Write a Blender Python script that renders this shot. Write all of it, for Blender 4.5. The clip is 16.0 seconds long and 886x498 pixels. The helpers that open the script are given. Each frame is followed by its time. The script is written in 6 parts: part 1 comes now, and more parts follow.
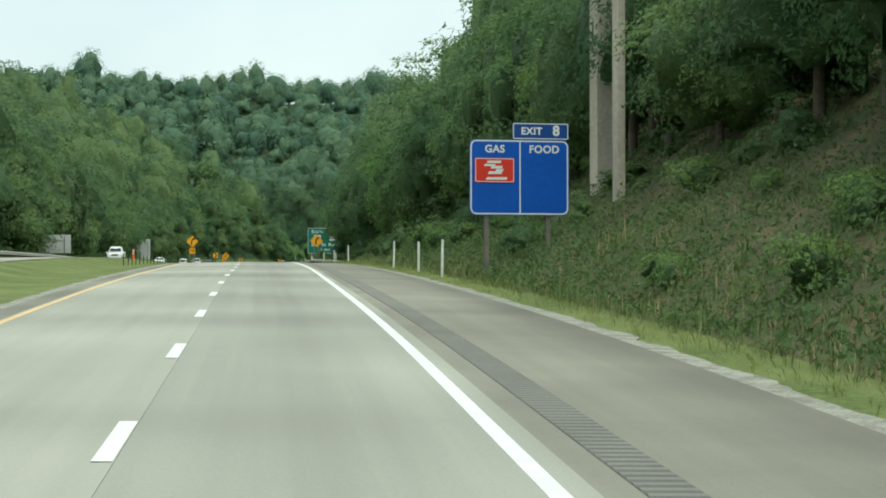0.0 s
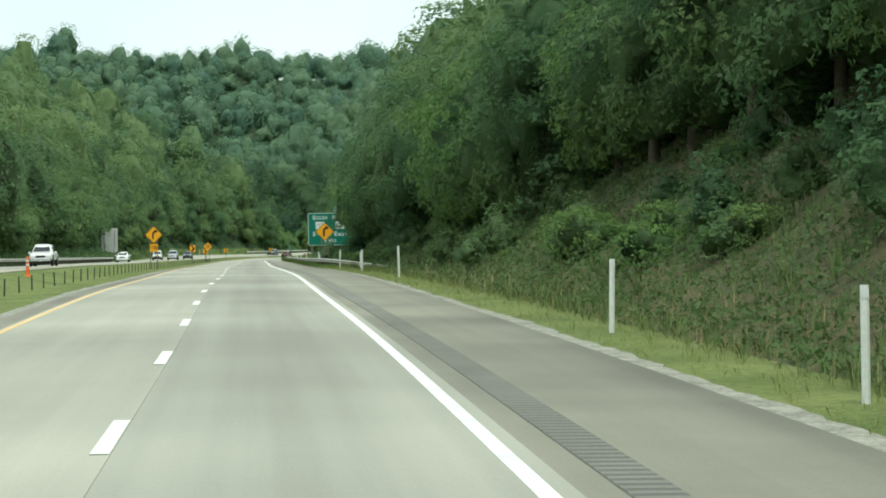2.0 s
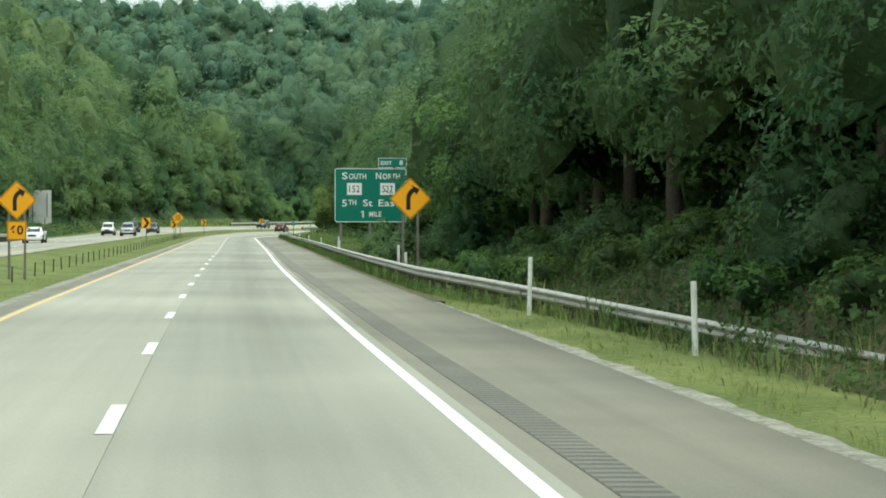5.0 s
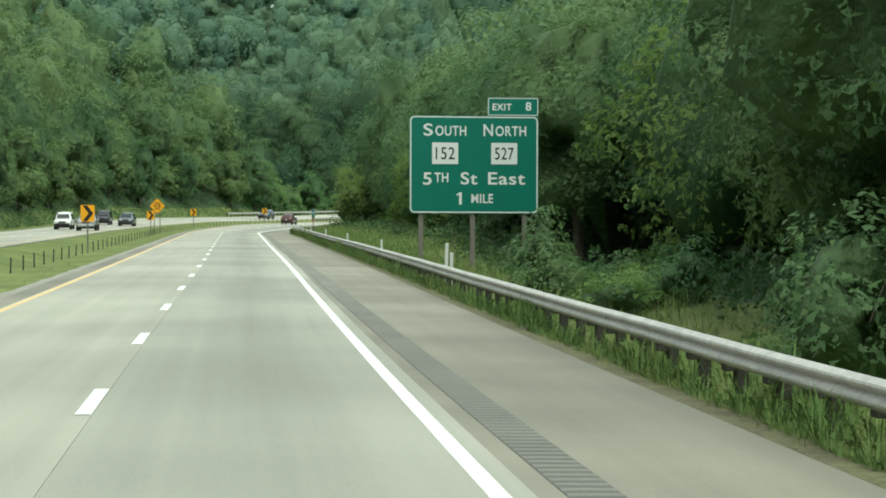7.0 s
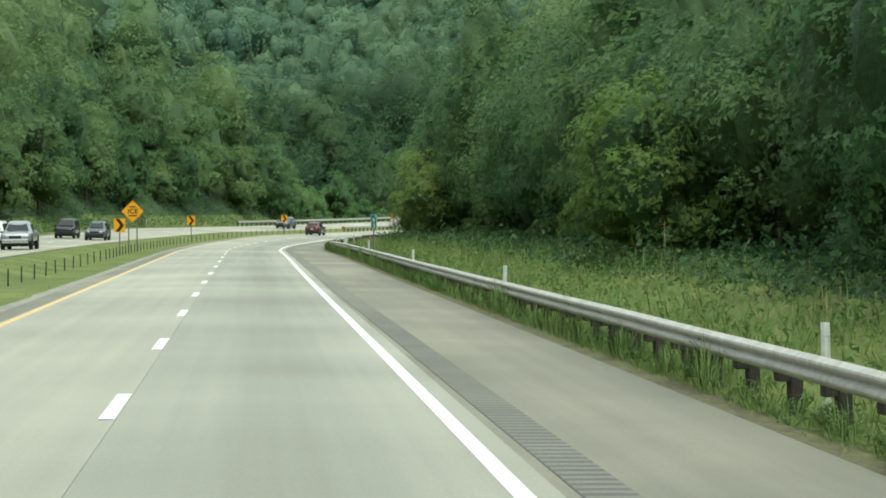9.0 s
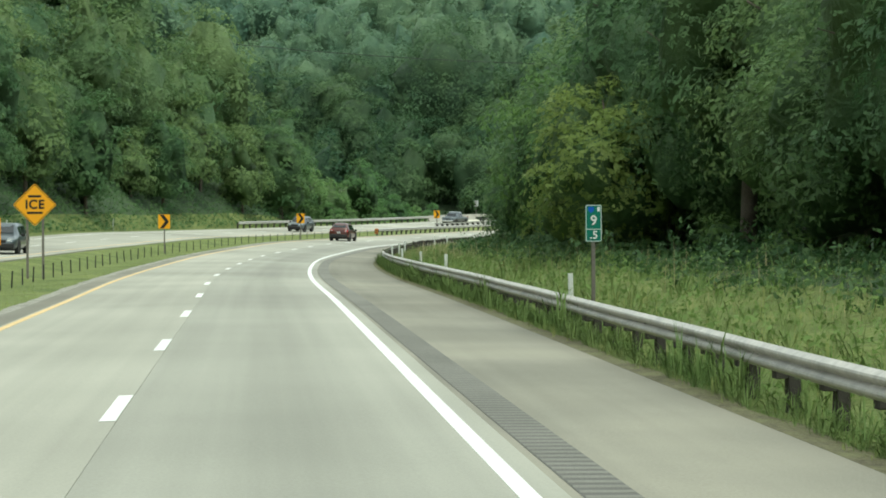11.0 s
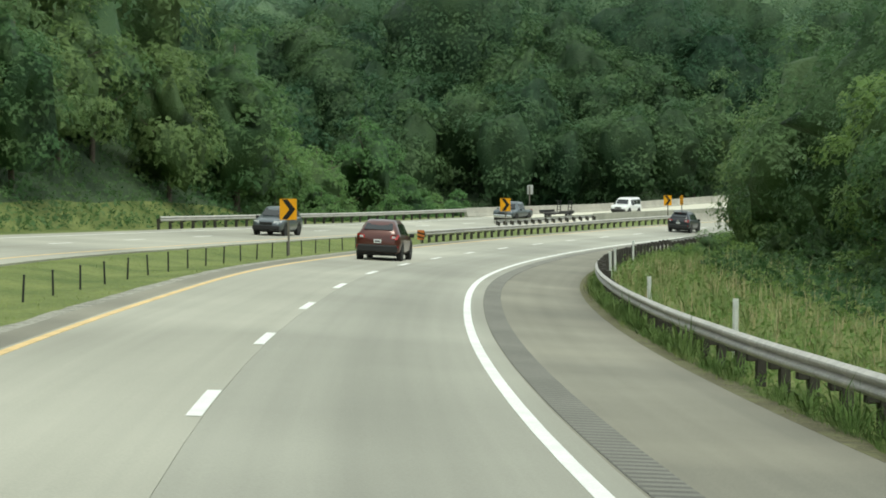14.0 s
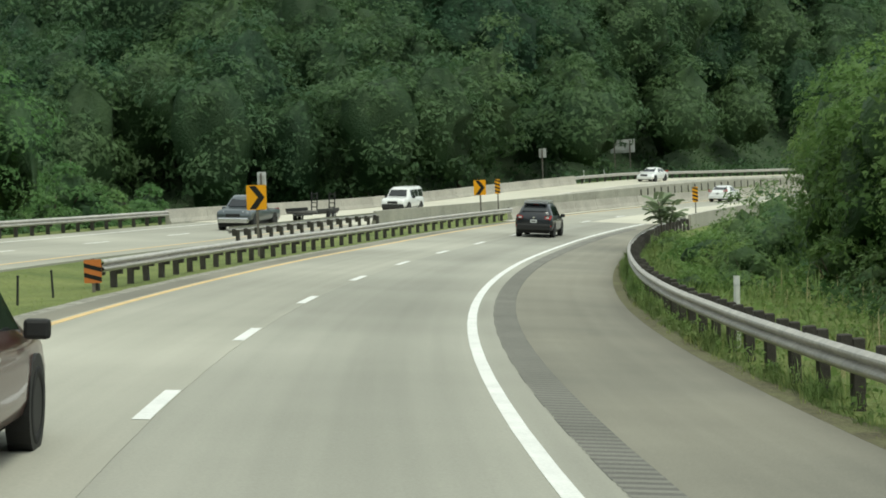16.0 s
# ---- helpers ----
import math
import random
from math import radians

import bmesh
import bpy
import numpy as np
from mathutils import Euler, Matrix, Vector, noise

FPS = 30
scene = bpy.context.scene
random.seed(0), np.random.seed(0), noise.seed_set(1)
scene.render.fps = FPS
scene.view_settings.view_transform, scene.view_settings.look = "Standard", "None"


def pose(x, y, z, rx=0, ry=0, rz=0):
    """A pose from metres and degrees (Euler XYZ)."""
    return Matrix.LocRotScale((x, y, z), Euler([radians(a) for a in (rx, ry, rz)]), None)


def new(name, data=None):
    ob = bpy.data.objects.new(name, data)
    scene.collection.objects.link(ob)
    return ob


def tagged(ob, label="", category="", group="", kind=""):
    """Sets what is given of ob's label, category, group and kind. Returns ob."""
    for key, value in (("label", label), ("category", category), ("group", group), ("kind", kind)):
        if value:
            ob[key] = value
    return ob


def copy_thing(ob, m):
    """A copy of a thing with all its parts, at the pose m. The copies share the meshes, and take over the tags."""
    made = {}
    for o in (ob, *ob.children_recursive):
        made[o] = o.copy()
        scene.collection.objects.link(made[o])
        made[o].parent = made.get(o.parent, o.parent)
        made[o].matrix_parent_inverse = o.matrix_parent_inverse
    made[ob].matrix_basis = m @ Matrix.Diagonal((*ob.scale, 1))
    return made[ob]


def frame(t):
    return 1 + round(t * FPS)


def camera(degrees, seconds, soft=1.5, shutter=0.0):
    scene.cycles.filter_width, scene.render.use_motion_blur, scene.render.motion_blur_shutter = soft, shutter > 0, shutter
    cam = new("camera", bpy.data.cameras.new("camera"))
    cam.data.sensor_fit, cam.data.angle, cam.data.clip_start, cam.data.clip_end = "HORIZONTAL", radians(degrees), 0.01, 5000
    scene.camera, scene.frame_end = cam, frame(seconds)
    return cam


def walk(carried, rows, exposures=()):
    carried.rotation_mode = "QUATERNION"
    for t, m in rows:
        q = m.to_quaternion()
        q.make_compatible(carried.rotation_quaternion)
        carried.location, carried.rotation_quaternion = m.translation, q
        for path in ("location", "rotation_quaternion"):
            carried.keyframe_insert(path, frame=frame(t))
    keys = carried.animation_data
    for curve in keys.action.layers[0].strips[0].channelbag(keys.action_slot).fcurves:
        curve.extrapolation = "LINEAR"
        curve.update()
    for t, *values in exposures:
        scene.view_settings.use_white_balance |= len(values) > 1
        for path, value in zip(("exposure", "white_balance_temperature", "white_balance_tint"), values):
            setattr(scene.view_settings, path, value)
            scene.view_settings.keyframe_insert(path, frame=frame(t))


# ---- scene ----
LENS = 25.606
cam = camera(LENS, 16.0, soft=1.8)
# seconds, eye x y z, pitch, lean, yaw
PATH = [
    (0.0, 0.000, -0.000, 2.000, 1.013, 0.045, -2.780),
    (0.5, -0.628, 16.788, 2.663, 0.904, 0.674, -2.949),
    (1.0, -1.331, 33.605, 3.244, 0.768, 1.118, -3.086),
    (1.5, -2.142, 50.869, 3.760, 0.629, 1.013, -3.070),
    (2.0, -2.911, 67.868, 4.244, 0.454, 0.817, -3.097),
    (2.5, -3.635, 84.770, 4.627, 0.381, 1.093, -3.202),
    (3.0, -4.399, 101.778, 4.998, 0.256, 0.923, -3.420),
    (3.5, -5.297, 119.059, 5.332, 0.119, 0.744, -3.429),
    (4.0, -6.144, 136.265, 5.609, -0.067, 0.346, -3.283),
    (6.5, -9.915, 221.466, 6.370, -0.703, -0.353, -3.851),
    (7.0, -10.605, 238.448, 6.456, -0.719, -0.142, -3.619),
    (7.5, -11.313, 255.337, 6.524, -0.684, -0.162, -3.405),
    (8.0, -12.066, 272.595, 6.598, -0.609, -0.273, -3.275),
    (8.5, -12.741, 289.426, 6.687, -0.528, 0.139, -3.267),
    (9.0, -13.424, 306.376, 6.811, -0.506, 0.188, -3.240),
    (11.5, -17.065, 391.486, 7.367, -0.507, 0.342, -3.117),
    (12.0, -17.850, 408.392, 7.493, -0.495, 0.266, -3.097),
    (12.5, -18.641, 425.565, 7.523, -0.448, 0.424, -3.153),
    (13.0, -19.255, 442.757, 7.559, -0.412, 0.389, -3.251),
    (13.5, -19.737, 459.917, 7.601, -0.515, 0.423, -3.461),
    (14.0, -20.151, 477.081, 7.773, -0.630, 0.223, -4.789),
    (14.5, -19.930, 494.303, 7.930, -0.685, 0.124, -6.809),
    (15.0, -19.030, 511.098, 7.909, -0.768, 0.729, -9.032),
    (15.5, -17.468, 527.942, 7.971, -0.802, 1.483, -11.611),
    (16.0, -15.133, 544.851, 8.155, -0.753, 2.262, -14.231),
]
EXPOSURES = [(0.0, 0.14, 6300, -7), (3.5, 0.40, 6350, -8), (12.5, 0.33, 6450, -6), (16.0, 0.02, 6600, -4)]
walk(cam, [(t, pose(x, y, z, 90 + p, r, w)) for t, x, y, z, p, r, w in PATH], EXPOSURES)

# ---------------------------------------------------------------- light
world = bpy.data.worlds.new("sky")
scene.world = world
world.use_nodes = True
SUN_ELEV, SUN_ROT = radians(68), radians(160)
nt = world.node_tree
sky = nt.nodes.new("ShaderNodeTexSky")
sky.sky_type = "NISHITA"
sky.sun_disc = False
sky.sun_elevation, sky.sun_rotation = SUN_ELEV, SUN_ROT
sky.air_density, sky.dust_density, sky.ozone_density = 1.0, 2.5, 1.0
bg = nt.nodes["Background"]
bg.inputs["Strength"].default_value = 0.15
haze = nt.nodes.new("ShaderNodeMix")
haze.data_type = "RGBA"
haze.inputs["B"].default_value = (6.2, 6.35, 6.5, 1)
cloud = nt.nodes.new("ShaderNodeTexNoise")
cloud.inputs["Scale"].default_value, cloud.inputs["Detail"].default_value = 2.5, 4.0
cover = nt.nodes.new("ShaderNodeMapRange")
cover.inputs["From Min"].default_value, cover.inputs["From Max"].default_value = 0.35, 0.6
cover.inputs["To Min"].default_value, cover.inputs["To Max"].default_value = 0.55, 0.95
where = nt.nodes.new("ShaderNodeTexCoord")
nt.links.new(where.outputs["Generated"], cloud.inputs["Vector"])
nt.links.new(cloud.outputs["Fac"], cover.inputs["Value"])
nt.links.new(cover.outputs[0], haze.inputs["Factor"])
nt.links.new(sky.outputs[0], haze.inputs["A"])
nt.links.new(haze.outputs["Result"], bg.inputs["Color"])
sun_data = bpy.data.lights.new("sun", "SUN")
sun_data.energy, sun_data.angle, sun_data.color = 1.75, radians(20), (1.0, 0.96, 0.88)
sun = new("sun", sun_data)
sun_dir = Vector((math.sin(SUN_ROT) * math.cos(SUN_ELEV), math.cos(SUN_ROT) * math.cos(SUN_ELEV), math.sin(SUN_ELEV)))
sun.rotation_euler = sun_dir.to_track_quat("Z", "Y").to_euler()


# ---------------------------------------------------------------- materials
def mat(name, color, rough=0.8, metal=0.0, var=0.15, scale=4.0, fine=60.0, bump=0.15, hue=None, obj_var=0.0, coat=0.0, spec=0.4, distance=0.02):
    """Base colour with two scales of variation and a fine bump, in world metres."""
    m = bpy.data.materials.new(name)
    m.use_nodes = True
    n, l = m.node_tree.nodes, m.node_tree.links
    b = n["Principled BSDF"]
    b.inputs["Roughness"].default_value, b.inputs["Metallic"].default_value = rough, metal
    b.inputs["Specular IOR Level"].default_value, b.inputs["Coat Weight"].default_value = spec, coat
    geo = n.new("ShaderNodeNewGeometry")
    big = n.new("ShaderNodeTexNoise")
    big.inputs["Scale"].default_value, big.inputs["Detail"].default_value = 1.0 / scale, 4.0
    small = n.new("ShaderNodeTexNoise")
    small.inputs["Scale"].default_value, small.inputs["Detail"].default_value = fine, 3.0
    l.new(geo.outputs["Position"], big.inputs["Vector"])
    l.new(geo.outputs["Position"], small.inputs["Vector"])
    add = n.new("ShaderNodeMath")
    add.operation = "ADD"
    l.new(big.outputs["Fac"], add.inputs[0])
    l.new(small.outputs["Fac"], add.inputs[1])
    ramp = n.new("ShaderNodeMapRange")
    ramp.inputs["From Min"].default_value, ramp.inputs["From Max"].default_value = 0.7, 1.3
    ramp.inputs["To Min"].default_value, ramp.inputs["To Max"].default_value = 1 - var, 1 + var
    l.new(add.outputs[0], ramp.inputs["Value"])
    mix = n.new("ShaderNodeMix")
    mix.data_type, mix.blend_type = "RGBA", "MULTIPLY"
    mix.inputs["Factor"].default_value = 1.0
    if hue:
        tone = n.new("ShaderNodeMix")
        tone.data_type = "RGBA"
        tone.inputs["A"].default_value, tone.inputs["B"].default_value = (*color, 1), (*hue, 1)
        src = big.outputs["Fac"]
        if obj_var:
            info = n.new("ShaderNodeObjectInfo")
            both = n.new("ShaderNodeMath")
            both.operation = "MULTIPLY_ADD"
            both.inputs[1].default_value = obj_var
            l.new(info.outputs["Random"], both.inputs[0])
            half = n.new("ShaderNodeMath")
            half.operation = "MULTIPLY"
            half.inputs[1].default_value = 1 - obj_var
            l.new(big.outputs["Fac"], half.inputs[0])
            l.new(half.outputs[0], both.inputs[2])
            src = both.outputs[0]
        l.new(src, tone.inputs["Factor"])
        l.new(tone.outputs["Result"], mix.inputs["A"])
    else:
        mix.inputs["A"].default_value = (*color, 1)
    l.new(ramp.outputs[0], mix.inputs["B"])
    l.new(mix.outputs["Result"], b.inputs["Base Color"])
    if bump:
        bp = n.new("ShaderNodeBump")
        bp.inputs["Strength"].default_value, bp.inputs["Distance"].default_value = bump, distance
        l.new(small.outputs["Fac"], bp.inputs["Height"])
        l.new(bp.outputs[0], b.inputs["Normal"])
    return m


def leaf_mat(name, a, b_, trans=0.35, bump=0.0, cut=0.0, joined_wood=False):
    """Leaves: diffuse with light let through, tone by clump and by tree."""
    m = bpy.data.materials.new(name)
    m.use_nodes = True
    n, l = m.node_tree.nodes, m.node_tree.links
    b = n["Principled BSDF"]
    out = n["Material Output"]
    b.inputs["Roughness"].default_value = 0.55
    b.inputs["Specular IOR Level"].default_value = 0.25
    geo = n.new("ShaderNodeNewGeometry")
    info = n.new("ShaderNodeObjectInfo")
    noi = n.new("ShaderNodeTexNoise")
    noi.inputs["Scale"].default_value, noi.inputs["Detail"].default_value = 0.35, 2.0
    l.new(geo.outputs["Position"], noi.inputs["Vector"])
    s1 = n.new("ShaderNodeMath")
    s1.operation = "MULTIPLY_ADD"
    s1.inputs[1].default_value = 0.16
    l.new(geo.outputs["Random Per Island"], s1.inputs[0])
    wide = n.new("ShaderNodeTexNoise")
    wide.inputs["Scale"].default_value, wide.inputs["Detail"].default_value = 0.07, 2.0
    l.new(geo.outputs["Position"], wide.inputs["Vector"])
    s0 = n.new("ShaderNodeMath")
    s0.operation = "MULTIPLY_ADD"
    s0.inputs[1].default_value = 0.9
    l.new(wide.outputs["Fac"], s0.inputs[0])
    l.new(noi.outputs["Fac"], s0.inputs[2])
    l.new(s0.outputs[0], s1.inputs[2])
    s2 = n.new("ShaderNodeMath")
    s2.operation = "MULTIPLY_ADD"
    s2.inputs[1].default_value = 1.0 if joined_wood else 0.7
    if joined_wood:
        own = n.new("ShaderNodeAttribute")
        own.attribute_name = "tone"
        l.new(own.outputs["Fac"], s2.inputs[0])
    else:
        l.new(info.outputs["Random"], s2.inputs[0])
    l.new(s1.outputs[0], s2.inputs[2])
    mr = n.new("ShaderNodeMapRange")
    mr.inputs["From Min"].default_value, mr.inputs["From Max"].default_value = 0.88, 1.95 if joined_wood else 1.68
    l.new(s2.outputs[0], mr.inputs["Value"])
    mix = n.new("ShaderNodeMix")
    mix.data_type = "RGBA"
    mix.inputs["A"].default_value, mix.inputs["B"].default_value = (*a, 1), (*b_, 1)
    l.new(mr.outputs[0], mix.inputs["Factor"])
    l.new(mix.outputs["Result"], b.inputs["Base Color"])
    if bump:
        fine = n.new("ShaderNodeTexNoise")
        fine.inputs["Scale"].default_value, fine.inputs["Detail"].default_value = bump, 4.0
        l.new(geo.outputs["Position"], fine.inputs["Vector"])
        bp = n.new("ShaderNodeBump")
        bp.inputs["Strength"].default_value, bp.inputs["Distance"].default_value = 0.9, 0.9 / bump
        l.new(fine.outputs["Fac"], bp.inputs["Height"])
        l.new(bp.outputs[0], b.inputs["Normal"])
    tr = n.new("ShaderNodeBsdfTranslucent")
    l.new(mix.outputs["Result"], tr.inputs["Color"])
    ms = n.new("ShaderNodeMixShader")
    ms.inputs[0].default_value = trans
    l.new(b.outputs[0], ms.inputs[1])
    l.new(tr.outputs[0], ms.inputs[2])
    if not cut:
        l.new(ms.outputs[0], out.inputs["Surface"])
        return m
    # ragged sprays: each is broken into single leaves with gaps between them
    gap = n.new("ShaderNodeTexNoise")
    gap.inputs["Scale"].default_value, gap.inputs["Detail"].default_value = cut, 1.0
    l.new(geo.outputs["Position"], gap.inputs["Vector"])
    edge = n.new("ShaderNodeMath")
    edge.operation = "GREATER_THAN"
    edge.inputs[1].default_value = 0.46
    l.new(gap.outputs["Fac"], edge.inputs[0])
    clear = n.new("ShaderNodeBsdfTransparent")
    leafy = n.new("ShaderNodeMixShader")
    l.new(edge.outputs[0], leafy.inputs[0])
    l.new(clear.outputs[0], leafy.inputs[1])
    l.new(ms.outputs[0], leafy.inputs[2])
    l.new(leafy.outputs[0], out.inputs["Surface"])
    return m


M = {
    "concrete_road": mat("concrete_road", (0.345, 0.337, 0.282), 0.85, var=0.10, scale=9.0, fine=35.0, bump=0.1, hue=(0.412, 0.40, 0.34)),
    "driving_lane": mat("driving_lane", (0.335, 0.33, 0.28), 0.85, var=0.10, scale=9.0, fine=35.0, bump=0.1, hue=(0.395, 0.386, 0.332)),
    "shoulder": mat("shoulder", (0.205, 0.20, 0.169), 0.9, var=0.14, scale=5.0, fine=40.0, bump=0.25, hue=(0.300, 0.280, 0.222)),
    "ridge": mat("ridge", (0.215, 0.21, 0.185), 0.9, var=0.15, scale=2.0, fine=40.0, bump=0.3),
    "rumble": mat("rumble", (0.145, 0.142, 0.128), 0.9, var=0.16, scale=2.0, fine=40.0, bump=0.3),
    "white_paint": mat("white_paint", (0.80, 0.80, 0.77), 0.6, var=0.12, scale=0.6, fine=30.0, bump=0.08),
    "yellow_paint": mat("yellow_paint", (0.70, 0.50, 0.23), 0.6, var=0.18, scale=0.6, fine=30.0, bump=0.08),
    "gravel": mat("gravel", (0.31, 0.30, 0.255), 0.95, var=0.45, scale=0.5, fine=14.0, bump=0.9, distance=0.04),
    "grass_soil": mat("grass_soil", (0.115, 0.180, 0.042), 0.95, var=0.35, scale=3.0, fine=7.0, bump=0.9, hue=(0.19, 0.195, 0.070), distance=0.1),
    "litter": mat("litter", (0.15, 0.125, 0.085), 0.95, var=0.45, scale=0.5, fine=16.0, bump=0.9, hue=(0.10, 0.115, 0.045), distance=0.04),
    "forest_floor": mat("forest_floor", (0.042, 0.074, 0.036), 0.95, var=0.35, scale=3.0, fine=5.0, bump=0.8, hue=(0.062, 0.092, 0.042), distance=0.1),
    "galvanised": mat("galvanised", (0.52, 0.51, 0.485), 0.5, metal=0.1, var=0.22, scale=0.7, fine=8.0, bump=0.05, hue=(0.46, 0.43, 0.39)),
    "wood_post": mat("wood_post", (0.06, 0.055, 0.048), 0.9, var=0.3, scale=0.3, fine=50.0, bump=0.4),
    "black_post": mat("black_post", (0.03, 0.032, 0.03), 0.6, var=0.2),
    "white_post": mat("white_post", (0.74, 0.75, 0.72), 0.6, var=0.12, scale=0.4, fine=12.0, bump=0.03),
    "steel_post": mat("steel_post", (0.20, 0.18, 0.16), 0.7, metal=0.3, var=0.25, scale=0.4, fine=20.0),
    "sign_green": mat("sign_green", (0.004, 0.150, 0.105), 0.5, var=0.07, scale=1.5, fine=6.0, bump=0.0),
    "sign_blue": mat("sign_blue", (0.004, 0.085, 0.46), 0.5, var=0.1, scale=1.5, fine=6.0, bump=0.0),
    "sign_navy": mat("sign_navy", (0.01, 0.06, 0.26), 0.5, var=0.1, scale=1.5, fine=6.0, bump=0.0),
    "sign_red": mat("sign_red", (0.62, 0.035, 0.02), 0.5, var=0.1, bump=0.0),
    "sign_yellow": mat("sign_yellow", (0.90, 0.40, 0.01), 0.5, var=0.08, bump=0.0),
    "sign_white": mat("sign_white", (0.70, 0.72, 0.71), 0.5, var=0.06, bump=0.0),
    "sign_black": mat("sign_black", (0.012, 0.012, 0.012), 0.5, var=0.1, bump=0.0),
    "sign_back": mat("sign_back", (0.58, 0.59, 0.58), 0.5, metal=0.15, var=0.15, bump=0.0),
    # Deck concrete paler than the road: sunlight put into its colour.
    "deck": mat("deck", (0.58, 0.555, 0.46), 0.85, var=0.10, scale=4.0, fine=20.0, bump=0.1),
    "barrier": mat("barrier", (0.40, 0.38, 0.33), 0.9, var=0.22, scale=2.0, fine=8.0, bump=0.15),
    "pier": mat("pier", (0.46, 0.41, 0.34), 0.9, var=0.2, scale=2.0, fine=5.0, bump=0.1),
    "rock": mat("rock", (0.115, 0.095, 0.070), 0.95, var=0.45, scale=0.8, fine=4.0, bump=0.8, hue=(0.175, 0.140, 0.100), distance=0.1),
    "bark": mat("bark", (0.11, 0.09, 0.07), 0.95, var=0.35, scale=0.5, fine=20.0, bump=0.6),
    "marker_orange": mat("marker_orange", (0.62, 0.20, 0.05), 0.5, var=0.15, bump=0.0),
    "orange": mat("orange", (0.85, 0.16, 0.03), 0.5, var=0.1, bump=0.0),
    "leaf_dark": leaf_mat("leaf_dark", (0.062, 0.140, 0.062), (0.145, 0.232, 0.092), 0.45, cut=12.0),
    "leaf_mid": leaf_mat("leaf_mid", (0.082, 0.172, 0.068), (0.185, 0.272, 0.100), 0.45, cut=12.0),
    "leaf_light": leaf_mat("leaf_light", (0.105, 0.210, 0.056), (0.200, 0.300, 0.090), 0.45, cut=12.0),
    # Dark leaves for cut slope and wood edge, their shade put into the colour.
    "leaf_shaded": leaf_mat("leaf_shaded", (0.050, 0.112, 0.040), (0.120, 0.190, 0.066), 0.4, cut=14.0),
    "leaf_sun": leaf_mat("leaf_sun", (0.140, 0.235, 0.055), (0.270, 0.345, 0.100), 0.5, cut=13.0),
    "leaf_young": leaf_mat("leaf_young", (0.110, 0.225, 0.075), (0.185, 0.305, 0.105), 0.45, cut=8.0),
    "leaf_river": leaf_mat("leaf_river", (0.040, 0.100, 0.050), (0.115, 0.190, 0.078), 0.4, cut=6.5),
    # Skin inside the river crowns: leaf colour darkened to hold the inner shade.
    "leaf_river_shade": leaf_mat("leaf_river_shade", (0.028, 0.068, 0.036), (0.068, 0.116, 0.050), 0.25, 4.0),
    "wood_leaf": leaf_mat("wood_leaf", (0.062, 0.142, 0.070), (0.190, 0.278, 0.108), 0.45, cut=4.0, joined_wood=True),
    # Each wood's inner mass is its leaf colour darkened, crown shade painted in.
    "wood_mass_shade": leaf_mat("wood_mass_shade", (0.060, 0.132, 0.064), (0.165, 0.240, 0.096), 0.2, 2.5, joined_wood=True),
    # River slope leaves and inner skin: blue tint puts distance haze into the colour.
    "river_leaf_hazed": leaf_mat("river_leaf_hazed", (0.075, 0.158, 0.098), (0.165, 0.255, 0.135), 0.4, cut=4.0, joined_wood=True),
    "river_mass_hazed": leaf_mat("river_mass_hazed", (0.062, 0.132, 0.084), (0.135, 0.215, 0.112), 0.2, 2.5, joined_wood=True),
    "bank_leaf": leaf_mat("bank_leaf", (0.036, 0.096, 0.050), (0.115, 0.190, 0.078), 0.4, cut=6.5, joined_wood=True),
    "bank_mass_shade": leaf_mat("bank_mass_shade", (0.026, 0.066, 0.036), (0.068, 0.116, 0.050), 0.25, 4.0, joined_wood=True),
    # Far ridge leaves and inner skin: paler and bluer, haze put into the colour.
    "leaf_far_hazed": leaf_mat("leaf_far_hazed", (0.092, 0.188, 0.126), (0.180, 0.288, 0.160), 0.35, cut=2.2, joined_wood=True),
    "leaf_ridge_hazed": leaf_mat("leaf_ridge_hazed", (0.078, 0.160, 0.108), (0.145, 0.232, 0.132), 0.25, 1.2, joined_wood=True),
    # Skin inside near crowns and bushes, shade between leaves put into its colour.
    "leaf_inner_shade": leaf_mat("leaf_inner_shade", (0.058, 0.120, 0.054), (0.125, 0.195, 0.078), 0.3, 5.0),
    "sumac": leaf_mat("sumac", (0.20, 0.27, 0.15), (0.32, 0.38, 0.24), 0.35),
    "grass_blade": leaf_mat("grass_blade", (0.125, 0.215, 0.040), (0.285, 0.32, 0.105), 0.4),
    "grass_tall": leaf_mat("grass_tall", (0.090, 0.185, 0.040), (0.195, 0.270, 0.085), 0.4),
    # Brown-patched soil, darkened so the slope's shade sits in its colour.
    "slope_soil_shaded": mat("slope_soil_shaded", (0.050, 0.085, 0.026), 0.95, var=0.4, scale=2.5, fine=6.0, bump=0.9, hue=(0.150, 0.105, 0.060), distance=0.12),
    # Darker copy of the tall grass, with the slope's shade painted in.
    "slope_grass_shaded": leaf_mat("slope_grass_shaded", (0.058, 0.125, 0.028), (0.135, 0.195, 0.060), 0.4),
    "dry_grass": leaf_mat("dry_grass", (0.28, 0.24, 0.11), (0.42, 0.36, 0.20), 0.3),
}


# ---------------------------------------------------------------- mesh helpers
def mesh(name, verts, faces, material, smooth=False):
    me = bpy.data.meshes.new(name)
    me.from_pydata([tuple(v) for v in verts], [], faces)
    me.update()
    if smooth:
        me.shade_smooth()
    for m in material if isinstance(material, (list, tuple)) else [material]:
        me.materials.append(m)
    return me


